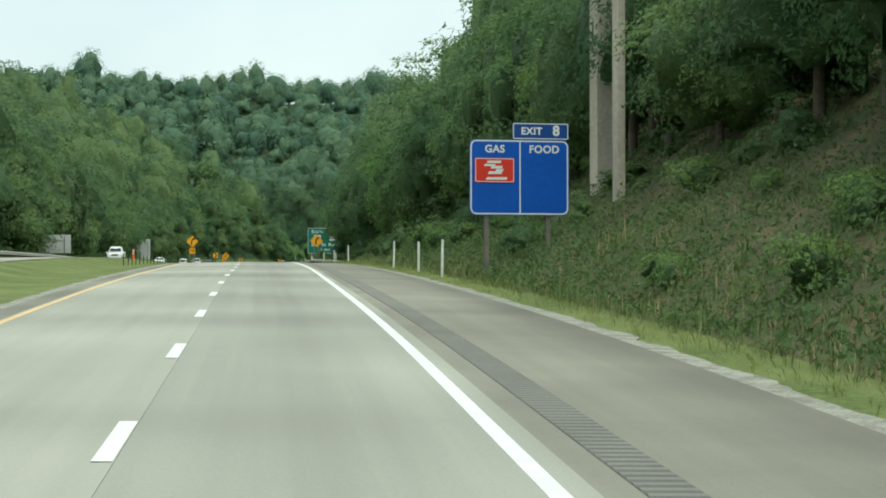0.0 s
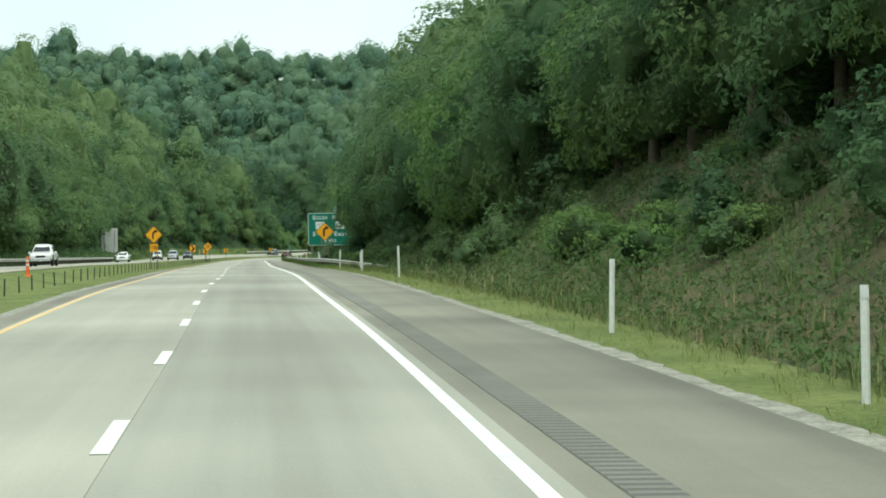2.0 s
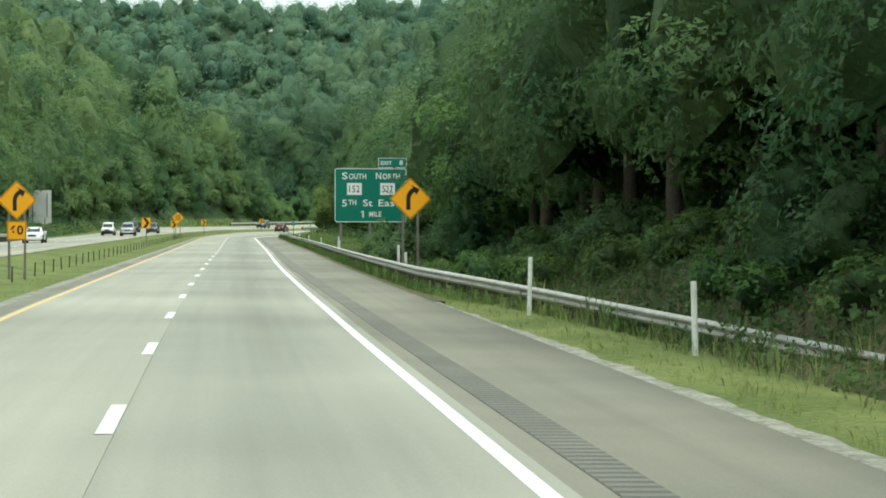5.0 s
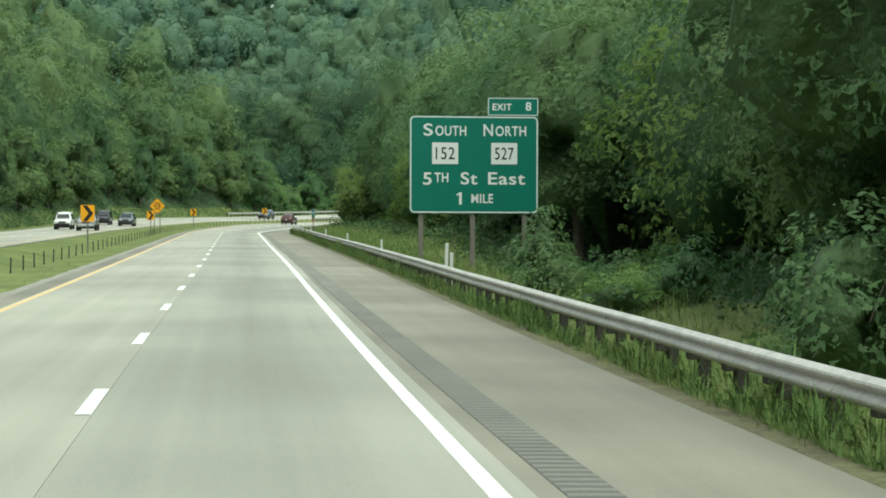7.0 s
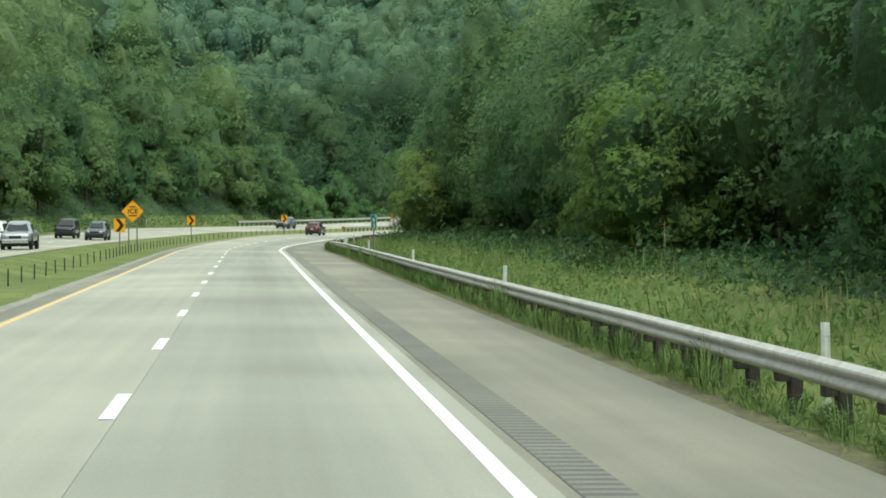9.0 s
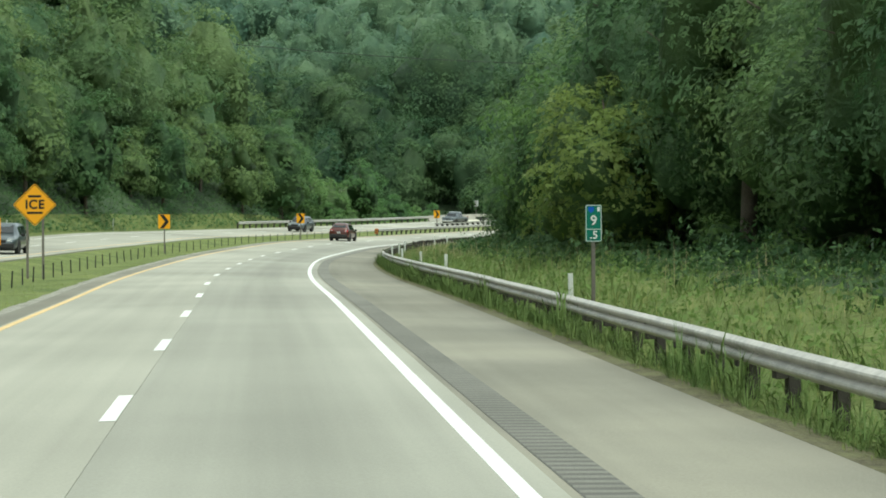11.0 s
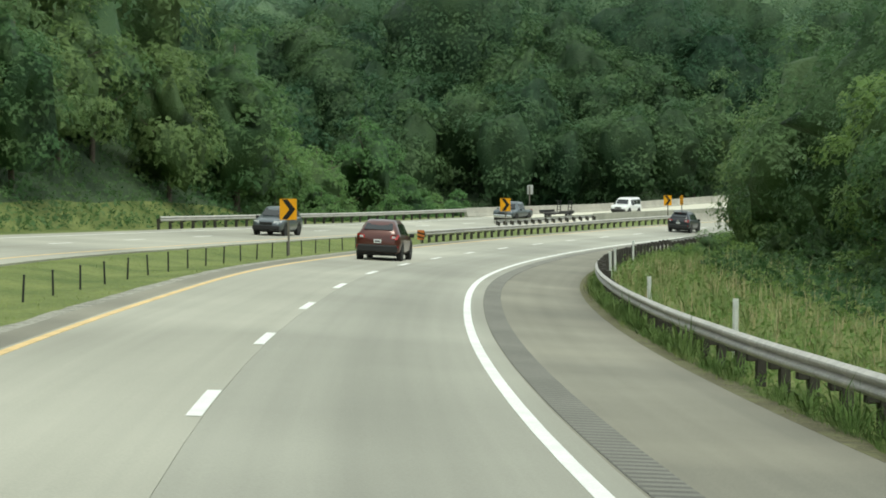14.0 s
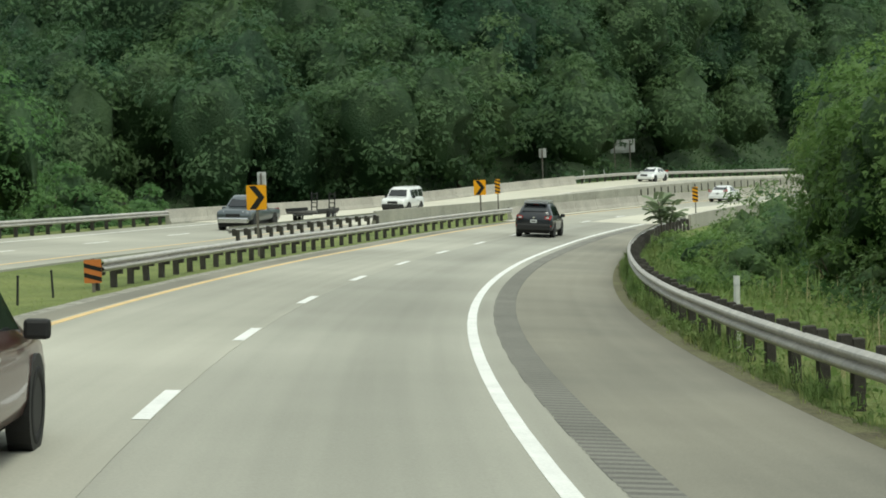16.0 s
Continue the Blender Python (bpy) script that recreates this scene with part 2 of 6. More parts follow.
def obj(name, me, parent=None, label="", matrix=None):
    ob = new(name, me)
    if parent:
        ob.parent = parent
    if label:
        ob["label"] = label
    if matrix is not None:
        ob.matrix_basis = matrix
    return ob


def empty(name, m, label, category, group="", kind=""):
    e = new(name)
    e.empty_display_size = 0.3
    e.matrix_basis = m
    return tagged(e, label, category, group, kind)


def box_data(x0, y0, z0, x1, y1, z1):
    v = [(x, y, z) for z in (z0, z1) for y in (y0, y1) for x in (x0, x1)]
    f = [(0, 2, 3, 1), (4, 5, 7, 6), (0, 1, 5, 4), (2, 6, 7, 3), (0, 4, 6, 2), (1, 3, 7, 5)]
    return v, f


def bevel_box(name, x0, y0, z0, x1, y1, z1, material, parent=None, label="", r=0.01, matrix=None):
    bm = bmesh.new()
    v, f = box_data(x0, y0, z0, x1, y1, z1)
    vs = [bm.verts.new(c) for c in v]
    for q in f:
        bm.faces.new([vs[i] for i in q])
    bmesh.ops.bevel(bm, geom=bm.edges[:], offset=r, segments=2, affect="EDGES", profile=0.5)
    me = bpy.data.meshes.new(name)
    bm.to_mesh(me)
    bm.free()
    me.materials.append(material)
    return obj(name, me, parent, label, matrix)


def tube(points, radii, sides=8, cap=True):
    """Verts and faces of a tapered tube along points."""
    v, f = [], []
    pts = [Vector(p) for p in points]
    for i, p in enumerate(pts):
        d = (pts[min(i + 1, len(pts) - 1)] - pts[max(i - 1, 0)]).normalized()
        a = d.orthogonal().normalized()
        b = d.cross(a)
        for k in range(sides):
            t = 2 * math.pi * k / sides
            v.append(p + (a * math.cos(t) + b * math.sin(t)) * radii[i])
    for i in range(len(pts) - 1):
        for k in range(sides):
            f.append((i * sides + k, i * sides + (k + 1) % sides, (i + 1) * sides + (k + 1) % sides, (i + 1) * sides + k))
    if cap:
        f.append(tuple(range(sides))[::-1])
        f.append(tuple((len(pts) - 1) * sides + k for k in range(sides)))
    return v, f


# ---------------------------------------------------------------- the line of the road
LINE = [(2.1, -80, -3.4), (0.3, -40, -1.7), (-1.5, 0, -.1), (-2.85, 33.6, 1.14), (-4.4, 68, 2.14), (-5.85, 102, 2.9), (-7.5, 136, 3.5), (-8.8, 168, 3.84),
        (-10.9, 210, 4.15), (-13.2, 261, 4.4), (-15.9, 329, 4.82), (-18.05, 380, 5.12), (-20.02, 428, 5.42), (-20.93, 450, 5.52), (-21.25, 476, 5.62),
        (-20.9, 499.5, 5.75), (-19.4, 522.3, 5.95), (-17.2, 541.8, 6.2), (-13.2, 564.1, 6.36), (-7.8, 585.9, 6.56), (-.3, 608.8, 6.86), (8.2, 630, 7.2)]
knots = [np.array(p, float) for p in LINE]
bend = radians(22.8)
for i in range(26):
    bend += 11.4 / 345
    knots.append(knots[-1] + np.array([math.sin(bend) * 11.4, math.cos(bend) * 11.4, 0.24 if i < 10 else 0.15]))
for i in range(8):
    knots.append(knots[-1] + np.array([math.sin(bend) * 60, math.cos(bend) * 60, 0.3]))
KN = np.array(knots)
KS = np.concatenate([[0], np.cumsum(np.linalg.norm(np.diff(KN[:, :2], axis=0), axis=1))]) - 80.05
KM = np.gradient(KN, KS, axis=0)


def line(s):
    """Place and way of the lane line at s metres from the start."""
    i = int(min(max(np.searchsorted(KS, s) - 1, 0), len(KS) - 2))
    h = KS[i + 1] - KS[i]
    u = (s - KS[i]) / h
    if u < 0 or u > 1:
        c = 0 if u < 0 else -1
        d = KM[c]
        return KN[c] + d * (s - KS[c]), d
    a, b = KN[i], KN[i + 1]
    ma, mb = KM[i] * h, KM[i + 1] * h
    p = (2 * u**3 - 3 * u**2 + 1) * a + (u**3 - 2 * u**2 + u) * ma + (3 * u**2 - 2 * u**3) * b + (u**3 - u**2) * mb
    d = ((6 * u * u - 6 * u) * a + (3 * u * u - 4 * u + 1) * ma + (6 * u - 6 * u * u) * b + (3 * u * u - 2 * u) * mb) / h
    return p, d


def ease(a, b, x):
    u = min(max((x - a) / (b - a), 0.0), 1.0)
    return u * u * (3 - 2 * u)


BANK_R, BANK_L = math.tan(radians(4.4)), math.tan(radians(3.1))
STRAIGHT_L = [(-60, 0.0), (-21.5, 0.25), (-10.5, 0.35), (-9.5, 0.22), (-7.2, -0.2), (-5.0, -0.09), (0, 0), (8, -0.11), (60, -0.8)]
SX, SY = [p[0] for p in STRAIGHT_L], [p[1] for p in STRAIGHT_L]


def camber(s, l):
    """Height of the carriageways over the lane line: crowned on the straight, tilted in the bend."""
    b = ease(430, 545, s)
    dip = -0.22 * max(0.0, 1 - abs(l + 7.4) / 2.6)
    return 1.25 * ease(680, 755, s) * ease(-9, -11, l) + (1 - b) * float(np.interp(l, SX, SY)) + b * (-l * (BANK_R if l > 0 else BANK_L) + dip)


def at(s, l, dz=0.0):
    p, d = line(s)
    n = math.hypot(d[0], d[1])
    return Vector((p[0] + l * d[1] / n, p[1] - l * d[0] / n, p[2] + camber(s, l) + dz))


def heading(s):
    _, d = line(s)
    return -math.degrees(math.atan2(d[0], d[1]))


def stand(s, l, dz=0.0, turn=0.0):
    """A pose at s, l whose y runs along the road."""
    p = at(s, l, dz)
    return pose(p.x, p.y, p.z, 0, 0, heading(s) + turn)


# ---------------------------------------------------------------- ground
def wav(x, y, k, seed=0.0):
    return noise.noise(Vector((x / k, y / k, seed)))


def rise(s, l):
    """Height of the land over the carriageway's own level."""
    if l > 7.9:
        d = l - 8.6
        cut = 1 - ease(225, 330, s)
        z = (-0.10 * (1 - ease(318, 345, s)) + 0.17 * ease(318, 345, s) * (1 - ease(545, 585, s))) * min(max(d, 0), 6)
        if d > 2.0:
            z += cut * (min(d - 2.0, 26) * 0.70 + max(d - 28, 0) * 0.45)
            z += (1 - cut) * (1 - ease(480, 560, s)) * max(d - 10, 0) * 0.16
        deep = ease(540, 620, s)
        z -= deep * 9 * ease(7.0, 24.0, d)
        z += ease(720, 820, s) * max(d - 8, 0) * 0.3
        return z + 0.35 * wav(s, l, 4.0) * ease(2, 6, d)
    if l < -21.2:
        d = -21.2 - l
        steep = -0.1 + min(max(d - 3.0, 0), 38) * (0.46 + 0.44 * ease(280, 440, s)) + max(d - 41, 0) * 0.05
        p = at(s, l)
        nose = 1 - ease(608, 652, p.y + 0.15 * (p.x + 32))
        low = -3.5 * ease(1.5, 12, d)
        return nose * steep + (1 - nose) * low + 0.5 * wav(s, l, 6.0, 3.0) * ease(2, 8, d)
    return 0.0


def least(a, b, k):
    """The lower of two heights, with a rounded change-over."""
    h = min(max(0.5 + 0.5 * (b - a) / k, 0.0), 1.0)
    return b + (a - b) * h - k * h * (1 - h)


def hill(x, y):
    """The wooded hills beyond the river: a near slope with a spur that climbs to the east, and the high ridge behind."""
    u = y + 0.5 * max(-x - 25, 0) - 0.15 * max(x - 10, 0) + 10 * wav(x, y, 55, 1.0)
    crest = 30 + 0.6 * min(max(x + 40, 0), 110) + 5 * wav(x, y, 45, 2.0)
    near = least(4 + 0.36 * (u - 712), crest, 10)
    far = least(18 + 0.31 * (y - 862 + 26 * wav(x, y, 80, 4.0)), 112 + 6 * wav(x, y, 60, 7.0) + 0.03 * abs(x + 50), 14)
    return -least(-near, -far, 6)


def land(s, l):
    p = at(s, l)
    if l > -21.2:
        return Vector((p.x, p.y, p.z + rise(s, l)))
    z = at(s, max(l, -24)).z + rise(s, l)
    over = ease(694, 722, p.y) * ease(1, 26, -21.2 - l)
    return Vector((p.x, p.y, z + over * (hill(p.x, p.y) - z) if over else z))


def build_ground():
    ss = list(np.arange(-150, 60, 8.0)) + list(np.arange(60, 780, 2.5)) + list(np.arange(780, 1300, 12.0))
    ls = [-1300, -1000, -800, -680, -580, -500, -430, -370, -320, -280, -240, -205, -175, -150, -128, -110, -95, -82, -70, -60, -52, -46, -41, -37, -34, -31, -28.5, -26, -24, -22.5,
          -21.2, -16, -10.7, -9.8, -8.8, -7.6, -6.4, -5.6, -4.85, -2, 2, 7.0, 7.9, 8.6, 9.3, 10, 11, 12, 13.2, 14.5, 16, 17.5, 19, 21, 23, 25.5, 28, 31, 34, 38, 43, 50, 58, 68, 80, 95, 115, 140, 170, 210]
    verts, faces = [], []
    for s in ss:
        for l in ls:
            p = land(s, l)
            if -21.3 < l < -10 or -5 < l < 7.95:
                p.z -= 0.06
            verts.append(p)
    n = len(ls)
    for i in range(len(ss) - 1):
        for j in range(n - 1):
            a = i * n + j
            faces.append((a, a + 1, a + n + 1, a + n))
    me = mesh("ground", verts, faces, [M["grass_soil"], M["forest_floor"], M["slope_soil_shaded"]], True)
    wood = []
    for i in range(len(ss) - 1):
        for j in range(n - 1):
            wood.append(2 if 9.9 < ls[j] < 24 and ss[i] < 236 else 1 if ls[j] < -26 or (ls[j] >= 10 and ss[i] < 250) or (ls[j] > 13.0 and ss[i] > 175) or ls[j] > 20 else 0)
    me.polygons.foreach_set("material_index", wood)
    ob = obj("ground", me)
    tagged(ob, "rough grassy roadside ground rising into wooded hills", "ground", kind="structure")


build_ground()


# ---------------------------------------------------------------- carriageways
def strip(name, s0, s1, l0, l1, dz, material, step=3.0, thick=0.0, lat=None):
    """A band along the road between two offsets, with an edge of its own depth."""
    k = max(2, int((s1 - s0) / step) + 1)
    v, f = [], []
    for s in np.linspace(s0, s1, k):
        a, b = lat(s) if lat else (l0, l1)
        m = (a + b) / 2
        row = [at(s, a, dz - thick), at(s, a, dz), at(s, m, dz), at(s, b, dz), at(s, b, dz - thick)]
        v += row
    for i in range(k - 1):
        for j in range(4):
            a = i * 5 + j
            f.append((a, a + 1, a + 6, a + 5))
    me = mesh(name, v, f, material)
    uv = me.uv_layers.new(name="across")
    rows = np.linspace(s0, s1, k)
    side = [(lat(s) if lat else (l0, l1)) for s in rows]
    co = []
    for loop in me.loops:
        i, j = divmod(loop.vertex_index, 5)
        a, c = side[i]
        co += [(a, a, (a + c) / 2, c, c)[j], rows[i]]
    uv.data.foreach_set("uv", co)
    return me


def wear(m, bands, streak=0.05):
    """Lengthwise wear on a carriageway: lane-wide tones across it, drawn out streaks along it."""
    n, l = m.node_tree.nodes, m.node_tree.links
    bsdf = n["Principled BSDF"]
    old = bsdf.inputs["Base Color"].links[0].from_socket
    uv = n.new("ShaderNodeUVMap")
    uv.uv_map = "across"
    sep = n.new("ShaderNodeSeparateXYZ")
    l.new(uv.outputs[0], sep.inputs[0])
    lo, hi = bands[0][0], bands[-1][0]
    mr = n.new("ShaderNodeMapRange")
    mr.inputs["From Min"].default_value, mr.inputs["From Max"].default_value = lo, hi
    l.new(sep.outputs["X"], mr.inputs["Value"])
    ramp = n.new("ShaderNodeValToRGB")
    ramp.color_ramp.interpolation = "B_SPLINE"
    while len(ramp.color_ramp.elements) < len(bands):
        ramp.color_ramp.elements.new(0.5)
    for e, (x, c) in zip(ramp.color_ramp.elements, bands):
        e.position = (x - lo) / (hi - lo)
        e.color = (c, c, c, 1)
    l.new(mr.outputs[0], ramp.inputs[0])
    stretch = n.new("ShaderNodeMapping")
    stretch.inputs["Scale"].default_value = (2.2, 0.03, 1)
    l.new(uv.outputs[0], stretch.inputs["Vector"])
    noi = n.new("ShaderNodeTexNoise")
    noi.inputs["Scale"].default_value, noi.inputs["Detail"].default_value = 1.0, 5.0
    l.new(stretch.outputs[0], noi.inputs["Vector"])
    cross = n.new("ShaderNodeMapping")
    cross.inputs["Scale"].default_value = (0.10, 0.11, 1)
    l.new(uv.outputs[0], cross.inputs["Vector"])
    noi2 = n.new("ShaderNodeTexNoise")
    noi2.inputs["Scale"].default_value, noi2.inputs["Detail"].default_value = 1.0, 2.0
    l.new(cross.outputs[0], noi2.inputs["Vector"])
    s = n.new("ShaderNodeMath")
    s.operation = "ADD"
    l.new(noi.outputs["Fac"], s.inputs[0])
    l.new(noi2.outputs["Fac"], s.inputs[1])
    sm = n.new("ShaderNodeMapRange")
    sm.inputs["From Min"].default_value, sm.inputs["From Max"].default_value = 0.6, 1.4
    sm.inputs["To Min"].default_value, sm.inputs["To Max"].default_value = 1 - streak * 2, 1 + streak * 2
    l.new(s.outputs[0], sm.inputs["Value"])
    slow = n.new("ShaderNodeMapping")
    slow.inputs["Scale"].default_value = (0.05, 0.055, 1)
    l.new(uv.outputs[0], slow.inputs["Vector"])
    noi3 = n.new("ShaderNodeTexNoise")
    noi3.inputs["Scale"].default_value, noi3.inputs["Detail"].default_value = 1.0, 1.5
    l.new(slow.outputs[0], noi3.inputs["Vector"])
    patch = n.new("ShaderNodeMapRange")
    patch.inputs["From Min"].default_value, patch.inputs["From Max"].default_value = 0.36, 0.62
    patch.inputs["To Min"].default_value, patch.inputs["To Max"].default_value = 1 - streak * 1.5, 1 + streak * 1.1
    l.new(noi3.outputs["Fac"], patch.inputs["Value"])
    for src in (ramp.outputs[0], sm.outputs[0], patch.outputs[0]):
        mx = n.new("ShaderNodeMix")
        mx.data_type, mx.blend_type = "RGBA", "MULTIPLY"
        mx.inputs["Factor"].default_value = 1.0
        l.new(old, mx.inputs["A"])
        l.new(src, mx.inputs["B"])
        old = mx.outputs["Result"]
    l.new(old, bsdf.inputs["Base Color"])


wear(M["concrete_road"], [(-4.0, 0.96), (-3.0, 1.10), (-1.9, 1.03), (-0.8, 1.09), (0.2, 1.03)], 0.07)
wear(M["driving_lane"], [(0.0, 0.90), (0.6, 0.93), (1.1, 0.90), (1.9, 0.77), (2.6, 0.87), (3.3, 0.99), (4.0, 0.98)], 0.07)
wear(M["shoulder"], [(-5.0, 0.9), (-4.0, 0.9), (3.9, 1.02), (4.7, 1.06), (5.4, 0.98), (6.2, 1.0), (6.8, 0.82), (7.4, 0.7)], 0.07)


def lane_off(s):
    """How far the painted lane line wanders from the middle of the road."""
    return float(np.interp(s, [20, 140, 330, 445, 565, 640], [0.11, 0.0, -0.02, -0.13, -0.16, -0.05]))


def edge_off(s):
    return float(np.interp(s, [20, 80, 140, 230, 330, 450, 565, 640], [0.0, 0.05, 0.12, 0.04, 0.0, 0.0, -0.13, -0.05]))


def rumble_off(s):
    return float(np.interp(s, [20, 140, 255, 330, 445, 565], [0.16, 0.18, 0.06, -0.06, -0.10, -0.20]))


road = empty("road", Matrix(), "pale worn concrete highway with asphalt shoulder curving right", "road", kind="structure")
BRIDGE = (668.0, 800.0)
obj("passing_lane", strip("passing_lane", -150, 1250, -3.9, 0.1, 0.0, M["concrete_road"], thick=0.2, lat=lambda s: (-3.9, 0.10 + lane_off(s))), road)
obj("driving_lane", strip("driving_lane", -150, 1250, 0.1, 4.0, 0.0, M["driving_lane"], thick=0.2, lat=lambda s: (0.105 + lane_off(s), 4.0)), road, "slightly darker poured driving lane")
obj("outer_shoulder", strip("outer_shoulder", -150, 1250, 4.0, 7.1, -0.004, M["shoulder"], thick=0.2, lat=lambda s: (4.0, 7.05 + 0.5 * (1 - ease(20, 140, s)) + 0.05 * wav(s, 0, 3.0))), road)
obj("inner_shoulder", strip("inner_shoulder", -150, 1250, -4.6, -3.9, -0.006, M["shoulder"], thick=0.2, lat=lambda s: (-4.55 + 0.04 * wav(s, 5, 2.5), -3.9)), road)
far_road = empty("opposite_road", Matrix(), "pale concrete opposite carriageway beyond the grass median", "road", kind="structure")
obj("far_lane", strip("far_lane", -150, 1250, -20.9, -10.7, 0.0, M["concrete_road"], thick=0.2), far_road)
gravel = tagged(obj("gravel_verge", strip("gravel_verge", -150, 235, 7, 8, -0.025, M["gravel"], step=0.45, thick=0.1,
                lat=lambda s: (7.0 + 0.5 * (1 - ease(20, 140, s)), 7.46 + 0.60 * (1 - ease(20, 140, s)) + 0.20 * wav(s, 9, 1.9) + 0.10 * wav(s, 4, 0.5) - 0.30 * ease(190, 232, s)))), "pale gravel verge along the shoulder", "gravel", kind="structure")
tagged(obj("gravel_verge", strip("gravel_verge", -150, 660, -5.0, -4.5, -0.01, M["gravel"], step=0.8, thick=0.1,
       lat=lambda s: (-4.95 + 0.12 * wav(s, 19, 1.3), -4.5))), "pale gravel edge of the inner shoulder", "gravel", kind="structure")

tagged(obj("litter_verge", strip("litter_verge", 225, 668, 7.0, 7.5, -0.002, M["litter"], step=0.45, thick=0.1,
       lat=lambda s: (7.0, 7.38 + 0.22 * wav(s, 31, 2.2) + 0.10 * wav(s, 33, 0.5) - 0.5 * ease(600, 664, s)))), "brown leaf litter and dirt along the shoulder's edge", "litter", kind="structure")

markings = empty("road_markings", Matrix(), "white and yellow painted lane lines", "road marking", kind="structure")
obj("edge_line", strip("edge_line", -150, 1250, 3.58, 3.76, 0.005, M["white_paint"], thick=0.01, lat=lambda s: (3.58 + edge_off(s), 3.76 + edge_off(s))), markings, "solid white edge line")
obj("yellow_line", strip("yellow_line", -150, 1250, -3.82, -3.64, 0.005, M["yellow_paint"], thick=0.01), markings, "solid yellow edge line")
obj("far_yellow_line", strip("far_yellow_line", -150, 1250, -11.9, -11.75, 0.005, M["yellow_paint"], thick=0.01), markings, "solid yellow edge line")
obj("far_white_line", strip("far_white_line", -150, 1250, -19.3, -19.15, 0.005, M["white_paint"], thick=0.01), markings, "solid white edge line")
DASH_K, DASH_S = [-20, -12, 0, 9, 15, 27, 32, 36, 40, 56], [-75, 17.9, 156.9, 261.5, 329.3, 465.9, 523.2, 566.4, 611.8, 793]
for i in range(-20, 54):
    s = float(np.interp(i, DASH_K, DASH_S)) - 1.55
    obj("lane_dash", strip("lane_dash", s, s + 3.1, lane_off(s) - 0.09, lane_off(s) + 0.09, 0.006, M["white_paint"], step=1.0, thick=0.01), markings)
    obj("lane_dash", strip("lane_dash", s + 4, s + 7.1, -15.6, -15.45, 0.006, M["white_paint"], step=1.6, thick=0.01), markings)


# ---------------------------------------------------------------- guard rails
W_BEAM = [(0.0, 0.155), (0.028, 0.135), (0.07, 0.105), (0.08, 0.078), (0.07, 0.05), (0.012, 0.012), (0.0, 0.0), (0.012, -0.012), (0.07, -0.05), (0.08, -0.078), (0.07, -0.105), (0.028, -0.135), (0.0, -0.155)]


def beam(name, s0, s1, lat, height, side, step=2.0):
    """A corrugated W-beam sheet; side is the way its ridges face across the road."""
    k = int((s1 - s0) / step) + 2
    v, f = [], []
    for s in np.linspace(s0, s1, k):
        l = lat(s)
        z = (height(s) if callable(height) else height) + 0.012 * wav(s, l, 6.0, 4.0)
        for thick in (0.0, 0.012):
            for a, b in W_BEAM:
                v.append(at(s, l + side * (a - thick), 0) + Vector((0, 0, z + b)))
    n = len(W_BEAM)
    for i in range(k - 1):
        for q in (0, n):
            for j in range(n - 1):
                a = i * 2 * n + q + j
                f.append((a, a + 1, a + 2 * n + 1, a + 2 * n))
    return mesh(name, v, f, M["galvanised"])


RAIL_POST = None


def guard_rail(s0, s1, lat, side, label, spacing=1.905, wood=True, height=0.60, posts=True):
    rail = empty("guard_rail", Matrix(), label, "guard rail", "guard rails")
    obj("rail_beam", beam("rail_beam", s0, s1, lat, height, side), rail)
    global RAIL_POST
    if RAIL_POST is None:
        bm = bmesh.new()
        for b in ((-0.075, -0.10, -0.6, 0.075, 0.10, 0.62), (-0.23, -0.095, 0.36, -0.077, 0.095, 0.67)):
            v, f = box_data(*b)
            vs = [bm.verts.new(c) for c in v]
            for q in f:
                bm.faces.new([vs[i] for i in q])
        bmesh.ops.bevel(bm, geom=bm.edges[:], offset=0.012, segments=1, affect="EDGES")
        RAIL_POST = bpy.data.meshes.new("rail_post")
        bm.to_mesh(RAIL_POST)
        bm.free()
        RAIL_POST.materials.append(M["wood_post"])
    s = s0 + 0.4
    while posts and s < s1:
        l = lat(s) - side * 0.24
        p = at(s, l)
        obj("rail_post", RAIL_POST, rail, matrix=pose(p.x, p.y, p.z + random.uniform(-0.03, 0.02) + (height(s) - 0.60 if callable(height) else 0.0) + (0.17 if 540 < s < 604 and side < 0 else 0.0), 0, random.uniform(-2, 2), heading(s) + (0 if side < 0 else 180)))
        s += spacing
    return rail


def right_lat(s):
    return 7.62 - 0.75 * ease(600, 664, s) + 3.7 * (max(235 - s, 0) / 36) ** 1.25


def right_height(s):
    """The near rail sinks into the bank where it begins."""
    return 0.60 - 0.52 * (max(235 - s, 0) / 36) ** 1.5


guard_rail(199, 664, right_lat, -1, "weathered galvanised steel guard rail on dark wooden posts beside the shoulder", height=right_height)
guard_rail(592.5, 671, lambda s: -5.45 + 0.1 * ease(640, 671, s), 1, "galvanised median guard rail on dark posts before the bridge")
guard_rail(628, 656, lambda s: -9.9, -1, "galvanised guard rail along the median of the opposite carriageway")
guard_rail(591, 653, lambda s: -21.4, 1, "galvanised guard rail along the outer edge of the opposite carriageway")
guard_rail(150, 395, lambda s: -21.4, 1, "galvanised guard rail along the outer edge of the opposite carriageway")
guard_rail(735, 900, lambda s: -21.4, 1, "galvanised guard rail beyond the far bridge parapet")
guard_rail(722, 860, lambda s: -10.2, -1, "galvanised median guard rail beyond the bridge")


